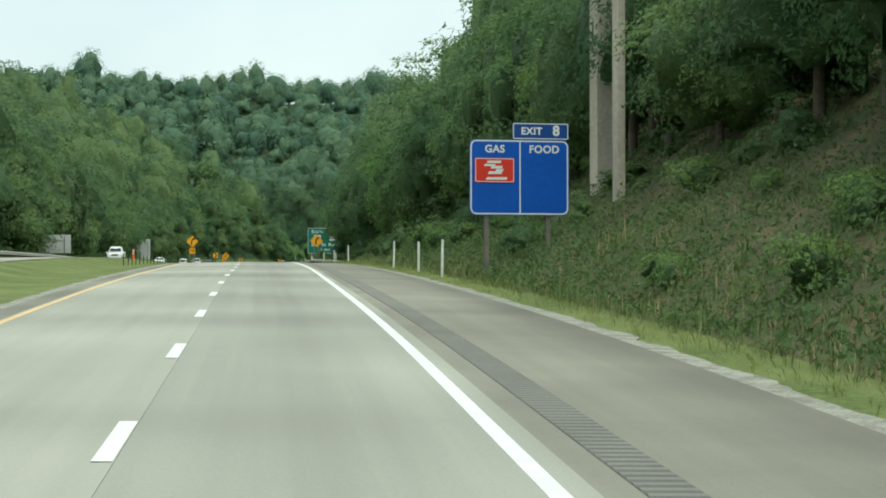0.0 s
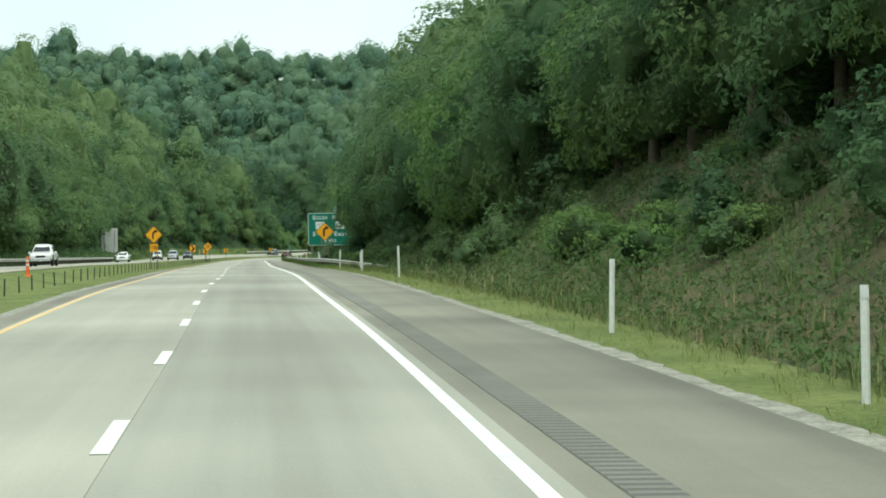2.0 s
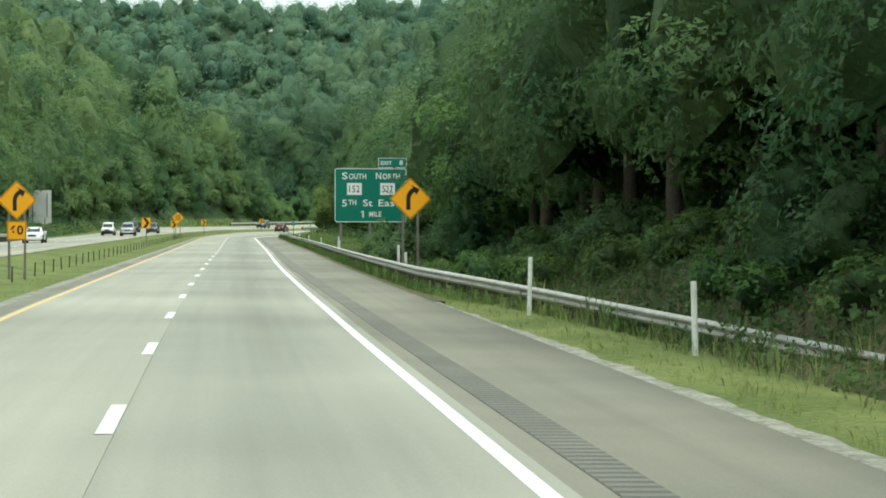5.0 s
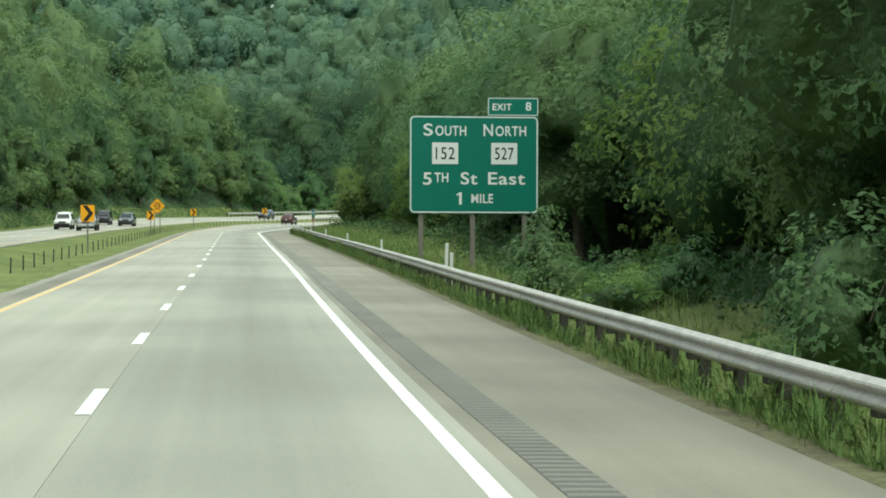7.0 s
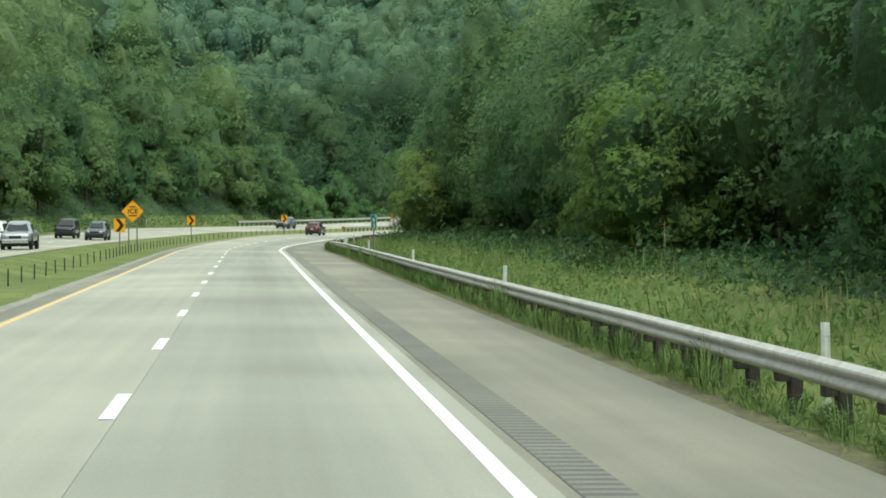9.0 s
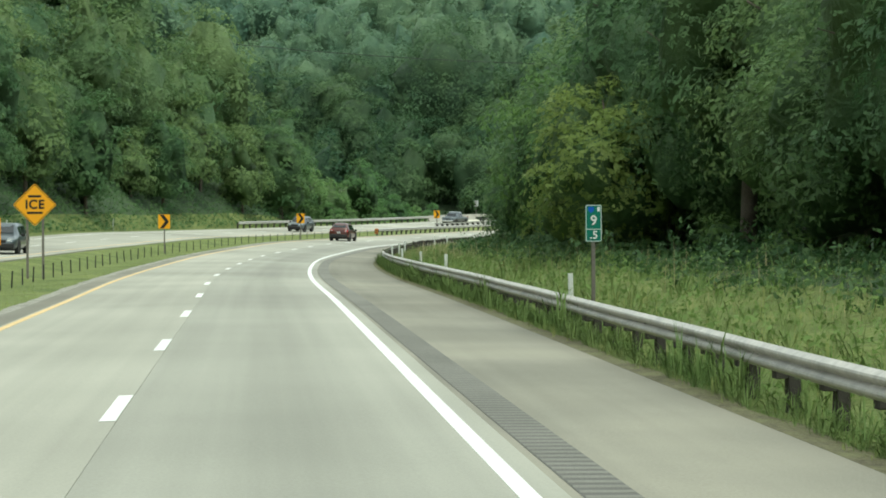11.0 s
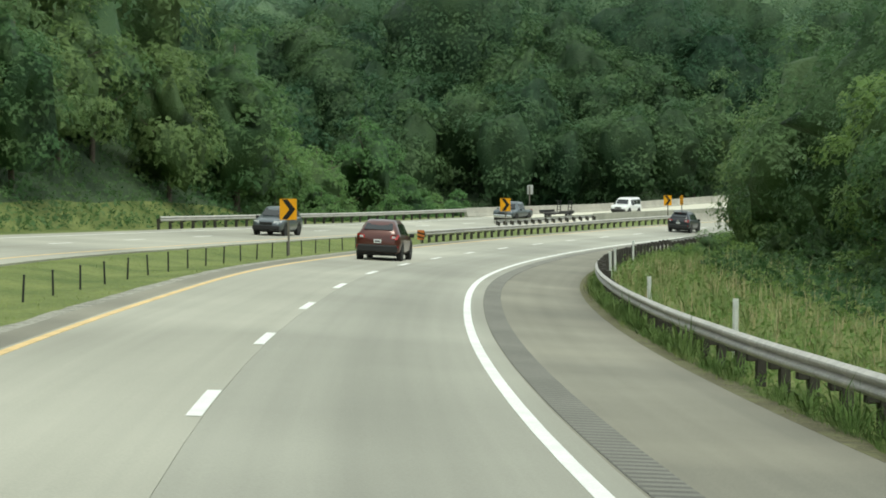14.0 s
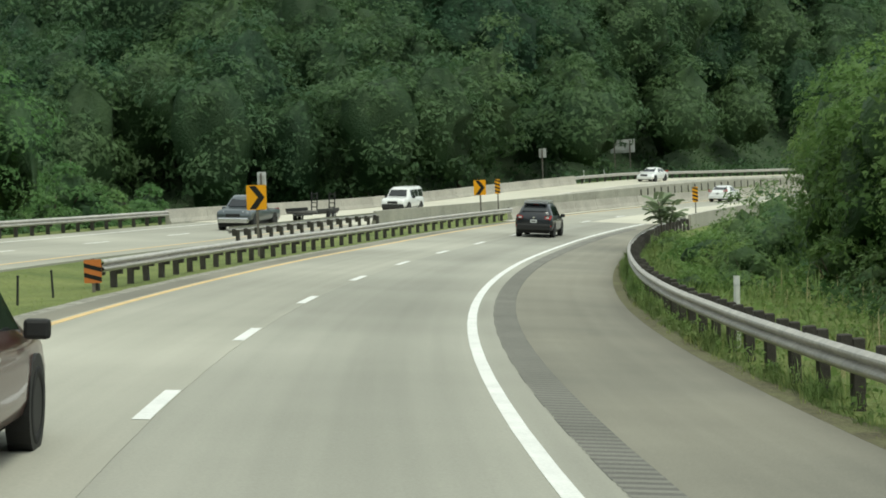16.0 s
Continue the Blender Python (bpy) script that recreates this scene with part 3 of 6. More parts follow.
# ---------------------------------------------------------------- bridge parapets
def parapet(s0, s1, lat, side, label, drop=0.3):
    """A sloped concrete safety barrier in cast lengths with open joints."""
    wall = empty("bridge_parapet", Matrix(), label, "bridge parapet", "bridge parapets", "structure")
    prof = [(0.0, -drop), (0.0, 0.08), (0.10, 0.30), (0.18, 0.82), (0.36, 0.82), (0.36, -drop)]
    s = s0
    while s < s1 - 0.5:
        e = min(s + 6.0, s1)
        v, f = [], []
        ks = np.linspace(s + 0.015, e - 0.015, 5)
        for q in ks:
            for a, z in prof:
                v.append(at(q, lat + side * a) + Vector((0, 0, z)))
        n = len(prof)
        for i in range(4):
            for j in range(n):
                f.append((i * n + j, i * n + (j + 1) % n, (i + 1) * n + (j + 1) % n, (i + 1) * n + j))
        f.append(tuple(range(n)))
        f.append(tuple(range(4 * n, 5 * n))[::-1])
        obj("parapet_length", mesh("parapet_length", v, f, M["barrier"]), wall)
        s = e
    return wall


parapet(664, 802, 6.75, 1, "stained concrete bridge parapet beside the shoulder", 1.2)
parapet(671, 802, -5.3, -1, "stained concrete bridge parapet on the median side", 1.2)
parapet(656, 800, -10.3, 1, "stained concrete parapet of the opposite bridge", 1.2)
parapet(653, 735, -21.2, -1, "stained concrete parapet on the outer side of the opposite bridge", 1.2)
deck = tagged(obj("bridge_deck", strip("bridge_deck", 668, 800, -5.3, 6.75, 0.012, M["deck"], thick=0.5)), "pale concrete bridge deck with sunlight put into its colour", "bridge deck", kind="structure")
tagged(obj("bridge_deck", strip("bridge_deck", 656, 800, -21.2, -10.3, 0.012, M["deck"], thick=0.5)), "pale concrete bridge deck with sunlight put into its colour", "bridge deck", kind="structure")


# ---------------------------------------------------------------- rumble strip: milled grooves beside the edge line
rumble = empty("rumble_strip", Matrix(), "dark milled rumble strip in the shoulder", "rumble strip", kind="structure")
obj("milled_band", strip("milled_band", -150, 660, 4.18, 4.66, 0.0, M["rumble"], thick=0.02, lat=lambda s: (4.18 + rumble_off(s), 4.66 + rumble_off(s))), rumble)
v, f = [], []
for i in range(int((660 + 20) / 0.30)):
    s = -20 + i * 0.30
    base = len(v)
    for q, z in ((s, 0.002), (s + 0.05, 0.009), (s + 0.11, 0.009), (s + 0.16, 0.002)):
        v += [at(q, 4.19 + rumble_off(s), z), at(q, 4.65 + rumble_off(s), z)]
    for j in range(3):
        a = base + 2 * j
        f.append((a, a + 1, a + 3, a + 2))
tagged(obj("rumble_ridge", mesh("rumble_ridge", v, f, M["ridge"]), rumble), kind="stuff")


# ---------------------------------------------------------------- posts
def delineator(s, l, h=1.35, lean=0.0):
    post = empty("delineator_post", stand(s, l, rise(s, l), 0) @ pose(0, 0, 0, 0, lean, 0), "slim white marker post in the roadside grass", "marker post", "white marker posts")
    v, f = [], []
    prof = [(-0.055, 0.0), (-0.02, -0.03), (0.02, -0.03), (0.055, 0.0), (0.02, -0.022), (-0.02, -0.022)]
    for z in (-0.4, h):
        v += [(x, y, z) for x, y in prof]
    f = [(i, (i + 1) % 6, 6 + (i + 1) % 6, 6 + i) for i in range(6)] + [(6, 7, 8, 9, 10, 11), (5, 4, 3, 2, 1, 0)]
    obj("post_body", mesh("post_body", v, f, M["white_post"]), post)
    bevel_box("reflector", -0.04, -0.036, h - 0.16, 0.04, -0.030, h - 0.04, M["sign_white"], post, "pale reflector", 0.002)
    return post


for s, l, h in ((77, 8.5, 1.5), (90.2, 8.6, 1.4), (105.8, 8.5, 1.45), (160.6, 8.5, 1.5), (189.8, 8.5, 1.35), (203.5, 9.3, 1.3), (217, 8.5, 1.4), (244.7, 8.0, 1.12), (248.2, 8.0, 1.36), (298.6, 8.15, 1.08),
                (300.2, 8.15, 1.34), (328.6, 8.15, 1.05), (357.3, 8.15, 1.05), (386.1, 8.15, 1.05), (415.3, 8.1, 1.12), (442.6, 8.15, 1.1), (470.1, 8.15, 1.1), (463.5, 8.7, 1.0), (499.1, 8.15, 1.1), (513, 8.3, 1.15),
                (526, 8.1, 1.15), (554, 8.1, 1.15), (562.5, 8.1, 1.15), (579.5, 8.1, 1.2), (560, -24.0, 1.2), (530, -24.0, 1.2), (742, -23.5, 1.2), (748, -24, 1.2)):
    delineator(s, l, h, random.uniform(-1.5, 1.5))

BLACK = mesh("post_body", *tube([(0, 0, -0.3), (0, 0, 0.32), (0, 0, 0.62)], [0.032, 0.03, 0.027], 6), M["black_post"])
CAP = mesh("post_cap", *tube([(0, 0, 0.62), (0, 0, 0.645), (0, 0, 0.655)], [0.036, 0.036, 0.02], 6), M["black_post"])
s = 120.0
first_post = None
while s < 592:
    l = -6.95 + 0.9 * ease(470, 575, s)
    m = stand(s, l, -0.02) @ pose(0, 0, 0, random.uniform(-3, 3), random.uniform(-3, 3), 0)
    if first_post is None:
        first_post = empty("median_post", m, "thin black post standing in the median grass", "post", "black median posts")
        obj("post_body", BLACK, first_post)
        obj("post_cap", CAP, first_post)
    else:
        copy_thing(first_post, m)
    s += (4.2 if s < 420 else 3.1) + random.uniform(-0.12, 0.12)


# ---------------------------------------------------------------- signs
def rounded(w, h, r, n=6):
    pts = []
    for cx, cz, a0 in ((w / 2 - r, h / 2 - r, 0), (-w / 2 + r, h / 2 - r, 90), (-w / 2 + r, -h / 2 + r, 180), (w / 2 - r, -h / 2 + r, 270)):
        for i in range(n + 1):
            a = radians(a0 + 90 * i / n)
            pts.append((cx + r * math.cos(a), cz + r * math.sin(a)))
    return pts


def plate(name, pts, y0, y1, material, parent, label="", at_=(0, 0)):
    """A flat plate from an outline in x, z, between depths y0 (front) and y1."""
    n = len(pts)
    v = [(at_[0] + x, y0, at_[1] + z) for x, z in pts] + [(at_[0] + x, y1, at_[1] + z) for x, z in pts]
    f = [tuple(range(n)), tuple(range(n, 2 * n))[::-1]] + [(i, n + i, n + (i + 1) % n, (i + 1) % n) for i in range(n)]
    return obj(name, mesh(name, v, f, material), parent, label)


def border(name, w, h, r, width, y0, y1, material, parent, at_=(0, 0), inset=0.03):
    a, b = rounded(w - 2 * inset, h - 2 * inset, r), rounded(w - 2 * inset - 2 * width, h - 2 * inset - 2 * width, max(r - width, 0.01))
    n = len(a)
    v = [(at_[0] + x, y, at_[1] + z) for y in (y0, y1) for ring in (a, b) for x, z in ring]
    f = []
    for i in range(n):
        j = (i + 1) % n
        f += [(i, j, n + j, n + i), (2 * n + i, 3 * n + i, 3 * n + j, 2 * n + j), (i, 2 * n + i, 2 * n + j, j), (n + i, n + j, 3 * n + j, 3 * n + i)]
    return obj(name, mesh(name, v, f, material), parent)


def text(words, x, z, size, material, parent, y=-0.03, width=1.0, bold=0.0, shear=0.0):
    cu = bpy.data.curves.new("lettering", "FONT")
    cu.body, cu.size, cu.align_x, cu.align_y = words, size, "CENTER", "CENTER"
    cu.extrude, cu.offset, cu.space_character, cu.shear = 0.002, bold, 1.08, shear
    tmp = bpy.data.objects.new("lettering", cu)
    scene.collection.objects.link(tmp)
    dg = bpy.context.evaluated_depsgraph_get()
    me = bpy.data.meshes.new_from_object(tmp.evaluated_get(dg))
    bpy.data.objects.remove(tmp)
    me.name = "lettering"
    me.materials.clear()
    me.materials.append(material)
    return obj("lettering", me, parent, matrix=pose(x, y, z, 90, 0, 0) @ Matrix.Diagonal((width, 1, 1, 1)))


def i_post(parent, x, z0, z1, material, w=0.14, y=0.06):
    """An I-section steel post."""
    t = w * 0.12
    prof = [(-w / 2, 0), (w / 2, 0), (w / 2, t), (t / 2, t), (t / 2, w - t), (w / 2, w - t), (w / 2, w), (-w / 2, w), (-w / 2, w - t), (-t / 2, w - t), (-t / 2, t), (-w / 2, t)]
    n = len(prof)
    v = [(x + a, y + b, z) for z in (z0, z1) for a, b in prof]
    f = [(i, (i + 1) % n, n + (i + 1) % n, n + i) for i in range(n)] + [tuple(range(n)), tuple(range(n, 2 * n))[::-1]]
    obj("sign_post", mesh("sign_post", v, f, material), parent)


def text_fit(words, x, z, width, height, material, parent, y=-0.006, bold=0.010):
    """Lettering stretched to a given width and height about x, z."""
    ob = text(words, 0, 0, height * 1.4, material, parent, y, bold=bold)
    co = np.empty(len(ob.data.vertices) * 3)
    ob.data.vertices.foreach_get("co", co)
    co = co.reshape(-1, 3)
    lo, hi = co.min(0), co.max(0)
    mid, size = (lo + hi) / 2, hi - lo
    co[:, 0] = (co[:, 0] - mid[0]) * width / size[0]
    co[:, 1] = (co[:, 1] - mid[1]) * height / size[1]
    ob.data.vertices.foreach_set("co", co.ravel())
    ob.matrix_basis = pose(x, y, z, 90, 0, 0)
    return ob


def service_sign():
    sign = empty("service_sign", pose(6.83, 77.55, 6.23, 0, 0, 10), "blue roadside service sign with red fuel logo panel on steel posts", "road sign", "large road signs")
    w, h = 4.10, 3.02
    board = plate("board", rounded(w, h, 0.28), 0.0, 0.05, M["sign_blue"], sign)
    border("board_border", w, h, 0.25, 0.055, -0.004, 0.002, M["sign_white"], board)
    plate("divider", rounded(0.05, h - 0.1, 0.01), -0.004, 0.002, M["sign_white"], board, at_=(0.02, 0))
    text("GAS", -1.02, 1.12, 0.42, M["sign_white"], board, -0.006, bold=0.012)
    text("FOOD", 1.02, 1.12, 0.42, M["sign_white"], board, -0.006, bold=0.012)
    panel = plate("logo_panel", rounded(1.62, 0.98, 0.05), -0.02, 0.0, M["sign_red"], board, "red fuel logo panel", (-1.03, 0.28))
    border("logo_border", 1.62, 0.98, 0.05, 0.025, -0.026, -0.019, M["sign_white"], panel, (-1.03, 0.28), 0.02)
    for dx, dz, ww, hh in ((-0.12, 0.33, 0.62, 0.10), (-0.30, 0.20, 0.50, 0.08), (-0.02, 0.12, 0.52, 0.11), (0.10, 0.0, 0.36, 0.09), (-0.08, -0.10, 0.60, 0.11), (-0.02, -0.33, 0.90, 0.10)):
        plate("logo_bar", [(-ww / 2 + 0.04, -hh / 2), (ww / 2, -hh / 2), (ww / 2 + 0.03, hh / 2), (-ww / 2 + 0.10, hh / 2)], -0.026, -0.019, M["sign_white"], panel, at_=(-1.03 + dx + 0.06, 0.28 + dz))
    top = plate("exit_plate", rounded(2.32, 0.66, 0.06), 0.0, 0.05, M["sign_navy"], sign, at_=(0.88, 1.86))
    border("plate_border", 2.32, 0.66, 0.05, 0.035, -0.004, 0.002, M["sign_white"], top, (0.88, 1.86), 0.015)
    text("EXIT", 0.50, 1.85, 0.40, M["sign_white"], top, -0.006, bold=0.012)
    text("8", 1.52, 1.87, 0.56, M["sign_white"], top, -0.006, bold=0.02)
    i_post(sign, -1.34, -5.2, 1.5, M["steel_post"], 0.17)
    i_post(sign, 1.20, -5.0, 1.5, M["steel_post"], 0.17)
    i_post(sign, 0.35, 1.0, 2.15, M["steel_post"], 0.10)
    i_post(sign, 1.55, 1.0, 2.15, M["steel_post"], 0.10)


def exit_sign():
    sign = empty("exit_sign", pose(-3.86, 323.6, 9.08, 0, 0, 3), "large green exit guide sign with white lettering on steel posts", "road sign", "large road signs")
    w, h = 5.70, 4.28
    board = plate("board", rounded(w, h, 0.22), 0.0, 0.06, M["sign_green"], sign)
    border("board_border", w, h, 0.20, 0.055, -0.004, 0.002, M["sign_white"], board)
    white = M["sign_white"]
    text_fit("S", -2.03, 1.52, 0.41, 0.54, white, board)
    text_fit("OUTH", -1.03, 1.48, 1.36, 0.44, white, board)
    text_fit("N", 0.62, 1.52, 0.42, 0.53, white, board)
    text_fit("ORTH", 1.62, 1.48, 1.36, 0.44, white, board)
    for x, digits in ((-1.28, "152"), (1.33, "527")):
        shield = plate("route_panel", rounded(1.15, 0.94, 0.02), -0.02, 0.0, white, board, "white square route number panel", (x, 0.49))
        text_fit(digits, x, 0.49, 0.84, 0.54, M["sign_black"], shield, -0.022, 0.004)
    text_fit("5", -2.06, -0.62, 0.38, 0.54, white, board)
    text_fit("TH", -1.44, -0.56, 0.61, 0.41, white, board)
    text_fit("St", -0.22, -0.60, 0.74, 0.54, white, board)
    text_fit("East", 1.44, -0.60, 1.64, 0.54, white, board)
    text_fit("1", -0.60, -1.48, 0.12, 0.52, white, board)
    plate("figure_flag", [(-0.17, 0.12), (-0.05, 0.17), (-0.05, 0.26), (-0.17, 0.19)], -0.008, -0.004, white, board, at_=(-0.60, -1.48))
    text_fit("MILE", 0.36, -1.48, 0.96, 0.40, white, board)
    top = plate("exit_plate", rounded(2.25, 0.80, 0.06), 0.0, 0.06, M["sign_green"], sign, at_=(1.72, 2.55))
    border("plate_border", 2.25, 0.80, 0.05, 0.035, -0.004, 0.002, M["sign_white"], top, (1.72, 2.55), 0.015)
    text("EXIT", 1.22, 2.52, 0.40, M["sign_white"], top, -0.006, bold=0.010)
    text("8", 2.40, 2.55, 0.52, M["sign_white"], top, -0.006, bold=0.012)
    for x in (-2.33, -0.05, 2.25):
        i_post(sign, x, -5.4, 2.0, M["steel_post"], 0.20)
    i_post(sign, 1.0, 1.6, 2.9, M["steel_post"], 0.10)
    i_post(sign, 2.5, 1.6, 2.9, M["steel_post"], 0.10)


def arrow_pts(k):
    """Outline of a bent arrow that swings to the right."""
    pts = []
    for i in range(9):
        a = radians(180 - 62 * i / 8)
        pts.append((0.42 + 0.62 * math.cos(a), -0.02 + 0.62 * math.sin(a)))
    pts = [(-0.20, -0.52)] + pts + [(0.02, 0.66), (0.44, 0.44), (0.26, 0.16), (0.22, 0.30)]
    for i in range(8, -1, -1):
        a = radians(180 - 55 * i / 8)
        pts.append((0.42 + 0.42 * math.cos(a), -0.04 + 0.42 * math.sin(a)))
    pts.append((0.0, -0.52))
    return [(x * k, z * k) for x, z in pts]


def diamond(name, m, side, label, kind, posts=2, drop=3.6, plaque=""):
    sign = empty(name, m, label, "road sign", "yellow warning signs")
    d = side / math.sqrt(2)
    r = 0.06
    outline = [(x * math.cos(radians(45)) - z * math.sin(radians(45)), x * math.sin(radians(45)) + z * math.cos(radians(45))) for x, z in rounded(side, side, r)]
    board = plate("board", outline, 0.0, 0.02, M["sign_yellow"], sign)
    ring = []
    for q in (side - 0.05, side - 0.09):
        ring.append([(x * math.cos(radians(45)) - z * math.sin(radians(45)), x * math.sin(radians(45)) + z * math.cos(radians(45))) for x, z in rounded(q, q, r * 0.8)])
    n = len(ring[0])
    v = [(x, -0.004, z) for a in ring for x, z in a]
    obj("board_border", mesh("board_border", v, [(i, (i + 1) % n, n + (i + 1) % n, n + i) for i in range(n)], M["sign_black"]), board)
    if kind == "arrow":
        pts = arrow_pts(side * 0.72)
        bm = bmesh.new()
        vs = [bm.verts.new((x, -0.006, z)) for x, z in pts]
        bmesh.ops.triangle_fill(bm, edges=[bm.edges.new((vs[i], vs[(i + 1) % len(vs)])) for i in range(len(vs))], use_beauty=True)
        me = bpy.data.meshes.new("arrow")
        bm.to_mesh(me)
        bm.free()
        me.materials.append(M["sign_black"])
        obj("arrow", me, board, "black right-bending arrow")
    else:
        text("ICE", 0, 0, 0.50, M["sign_black"], board, -0.006, bold=0.014)
        for z, ww in ((0.34, 0.5), (-0.32, 0.62)):
            plate("text_bar", rounded(ww, 0.09, 0.01), -0.006, 0.0, M["sign_black"], board, at_=(0, z))
    if plaque:
        tab = plate("speed_plaque", rounded(0.76, 0.76, 0.05), 0.0, 0.02, M["sign_yellow"], sign, at_=(0, -d - 0.42))
        border("plaque_border", 0.76, 0.76, 0.05, 0.02, -0.004, 0.002, M["sign_black"], tab, (0, -d - 0.42), 0.02)
        text(plaque, 0, -d - 0.42, 0.50, M["sign_black"], tab, -0.006, bold=0.012)
    for x in ((-0.31, 0.31) if posts == 2 else (0,)):
        i_post(sign, x, -drop, 0.25, M["steel_post"], 0.09, 0.025)
    return sign


def chevron(s, l, z, size=1.0):
    sign = empty("chevron_sign", stand(s, l, 0) @ pose(0, 0, z, 0, 0, -2), "yellow curve sign with black right-pointing chevron on a post", "road sign", "chevron signs")
    w, h = 0.78 * size, 0.94 * size
    board = plate("board", rounded(w, h, 0.04), 0.0, 0.015, M["sign_yellow"], sign)
    a = [(-0.30, 0.44), (-0.02, 0.44), (0.34, 0.0), (-0.02, -0.44), (-0.30, -0.44), (0.06, 0.0)]
    n = 6
    v = [(x * size * 0.95, -0.005, q * size) for x, q in a]
    obj("chevron", mesh("chevron", v, [(0, 5, 2, 1), (5, 4, 3, 2)], M["sign_black"]), board, "black chevron")
    i_post(sign, 0, -z - 0.4, 0.35 * size, M["steel_post"], 0.08, 0.02)


def object_marker(s, l, z, flip=1, w=0.34, h=0.92, paint="sign_yellow", label="narrow yellow and black striped hazard marker on a post"):
    sign = empty("object_marker", stand(s, l, 0) @ pose(0, 0, z, 0, 0, 0), label, "road sign", "hazard markers")
    board = plate("board", rounded(w, h, 0.03), 0.0, 0.015, M[paint], sign)
    for i in range(int(h / 0.23)):
        z0 = -h / 2 + 0.03 + i * 0.23
        p = [(-w / 2, z0 + (0.12 if flip > 0 else 0)), (w / 2, z0 + (0 if flip > 0 else 0.12)), (w / 2, z0 + 0.10 + (0 if flip > 0 else 0.12)), (-w / 2, z0 + 0.10 + (0.12 if flip > 0 else 0))]
        p = [(x, min(q, h / 2)) for x, q in p]
        plate("stripe", p, -0.005, 0.001, M["sign_black"], board)
    i_post(sign, 0, -z - 0.5, 0.3, M["steel_post"], 0.07, 0.02)


def sign_back(s, l, w, h, z, label, posts=2):
    """A sign that faces the opposite traffic, seen from behind."""
    sign = empty("sign_back", stand(s, l, rise(s, l)) @ pose(0, 0, z, 0, 0, 0), label, "road sign", "signs seen from behind")
    plate("board", rounded(w, h, 0.06), 0.0, 0.04, M["sign_back"], sign)
    for k in range(2):
        bevel_box("brace", -w / 2 + 0.1, -0.06, -h * 0.28 + k * h * 0.5, w / 2 - 0.1, -0.002, -h * 0.28 + k * h * 0.5 + 0.06, M["sign_back"], sign, "", 0.008)
    for x in ((-w * 0.32, w * 0.32) if posts == 2 else (0,)):
        i_post(sign, x, -z - 0.8, h * 0.4, M["steel_post"], 0.10, -0.17)


service_sign()
exit_sign()
diamond("curve_warning_sign", pose(-4.06, 250.7, 7.48, 0, 0, 3), 1.22, "yellow diamond curve warning sign with black arrow on two posts", "arrow", drop=3.9)
diamond("curve_warning_sign", pose(-19.79, 248.7, 7.35, 0, 0, 2), 1.10, "yellow diamond curve sign above a sixty speed plaque in the median", "arrow", drop=3.4, plaque="60")
diamond("ice_warning_sign", pose(-28.36, 453.4, 8.41, 0, 0, 2), 1.22, "yellow diamond bridge ice warning sign on two posts", "ice", drop=3.2)
for s, l, z in ((350, -6.9, 2.28), (441.8, -7.4, 2.0), (505.2, -7.1, 2.15), (563.6, -6.4, 2.05), (619.3, -6.6, 2.25), (666.6, -6.3, 2.2)):
    chevron(s, l, z)
object_marker(667.5, 6.95, 1.95, 1)
object_marker(592.0, -5.55, 0.50, 1, 0.42, 0.56, "marker_orange", "low orange and black striped marker on the rail end")
object_marker(670, -6.0, 2.2, 1)
sign_back(250, -24.6, 4.4, 2.3, 2.4, "pale back of a large sign facing the opposite traffic")
sign_back(436, -25.0, 3.0, 4.4, 3.4, "grey back of a tall sign facing the opposite traffic")
sign_back(671, -22.4, 0.62, 0.95, 2.4, "grey back of a small sign by the bridge parapet", 1)
sign_back(732, -23.4, 0.75, 0.9, 3.2, "grey back of a small sign behind the far parapet", 1)
sign_back(761, -28.0, 3.0, 1.5, 5.6, "grey back of a wide sign among the far trees")
sign_back(430, -23.8, 0.75, 0.9, 2.2, "white back of a small sign beyond the opposite carriageway", 1)


def mile_marker():
    sign = empty("mile_marker", stand(413.4, 8.24, -0.1) @ pose(0, 0, 2.27, 0, 0, 2), "narrow green mile marker with white figures and small route shield", "road sign", "")
    board = plate("board", rounded(0.33, 0.74, 0.03), 0.0, 0.012, M["sign_green"], sign)
    border("board_border", 0.33, 0.74, 0.03, 0.012, -0.003, 0.001, M["sign_white"], board, inset=0.006)
    text("9", 0, 0.05, 0.27, M["sign_white"], board, -0.012, bold=0.004)
    plate("divider", rounded(0.31, 0.012, 0.003), -0.003, 0.001, M["sign_white"], board, at_=(0, -0.12))
    text(".5", 0, -0.24, 0.22, M["sign_white"], board, -0.012, bold=0.004)
    plate("shield", [(0, -0.07), (0.055, -0.02), (0.06, 0.05), (0.03, 0.06), (0, 0.05), (-0.03, 0.06), (-0.06, 0.05), (-0.055, -0.02)][::-1], -0.004, 0.001, M["sign_blue"], board, "small blue route shield", (-0.05, 0.27))
    plate("text_bar", rounded(0.05, 0.09, 0.005), -0.004, 0.001, M["sign_white"], board, at_=(0.10, 0.28))
    i_post(sign, 0, -2.6, 0.3, M["steel_post"], 0.07, 0.02)


mile_marker()

# piers of an overhead structure on the slope
for x, y, w, d, z0, z1 in ((11.8, 89.6, 1.0, 1.5, 2.0, 34.0), (11.25, 80.6, 0.36, 0.9, 2.0, 34.0)):
    bevel_box("concrete_pier", -w / 2, -d / 2, z0, w / 2, d / 2, z1, M["pier"], None, "", 0.06, pose(x, y, 0, 0, 0, 6))
for ob in [o for o in scene.objects if o.name.startswith("concrete_pier")]:
    tagged(ob, "tall tan concrete pier standing in the hillside brush", "concrete pier", "concrete piers")
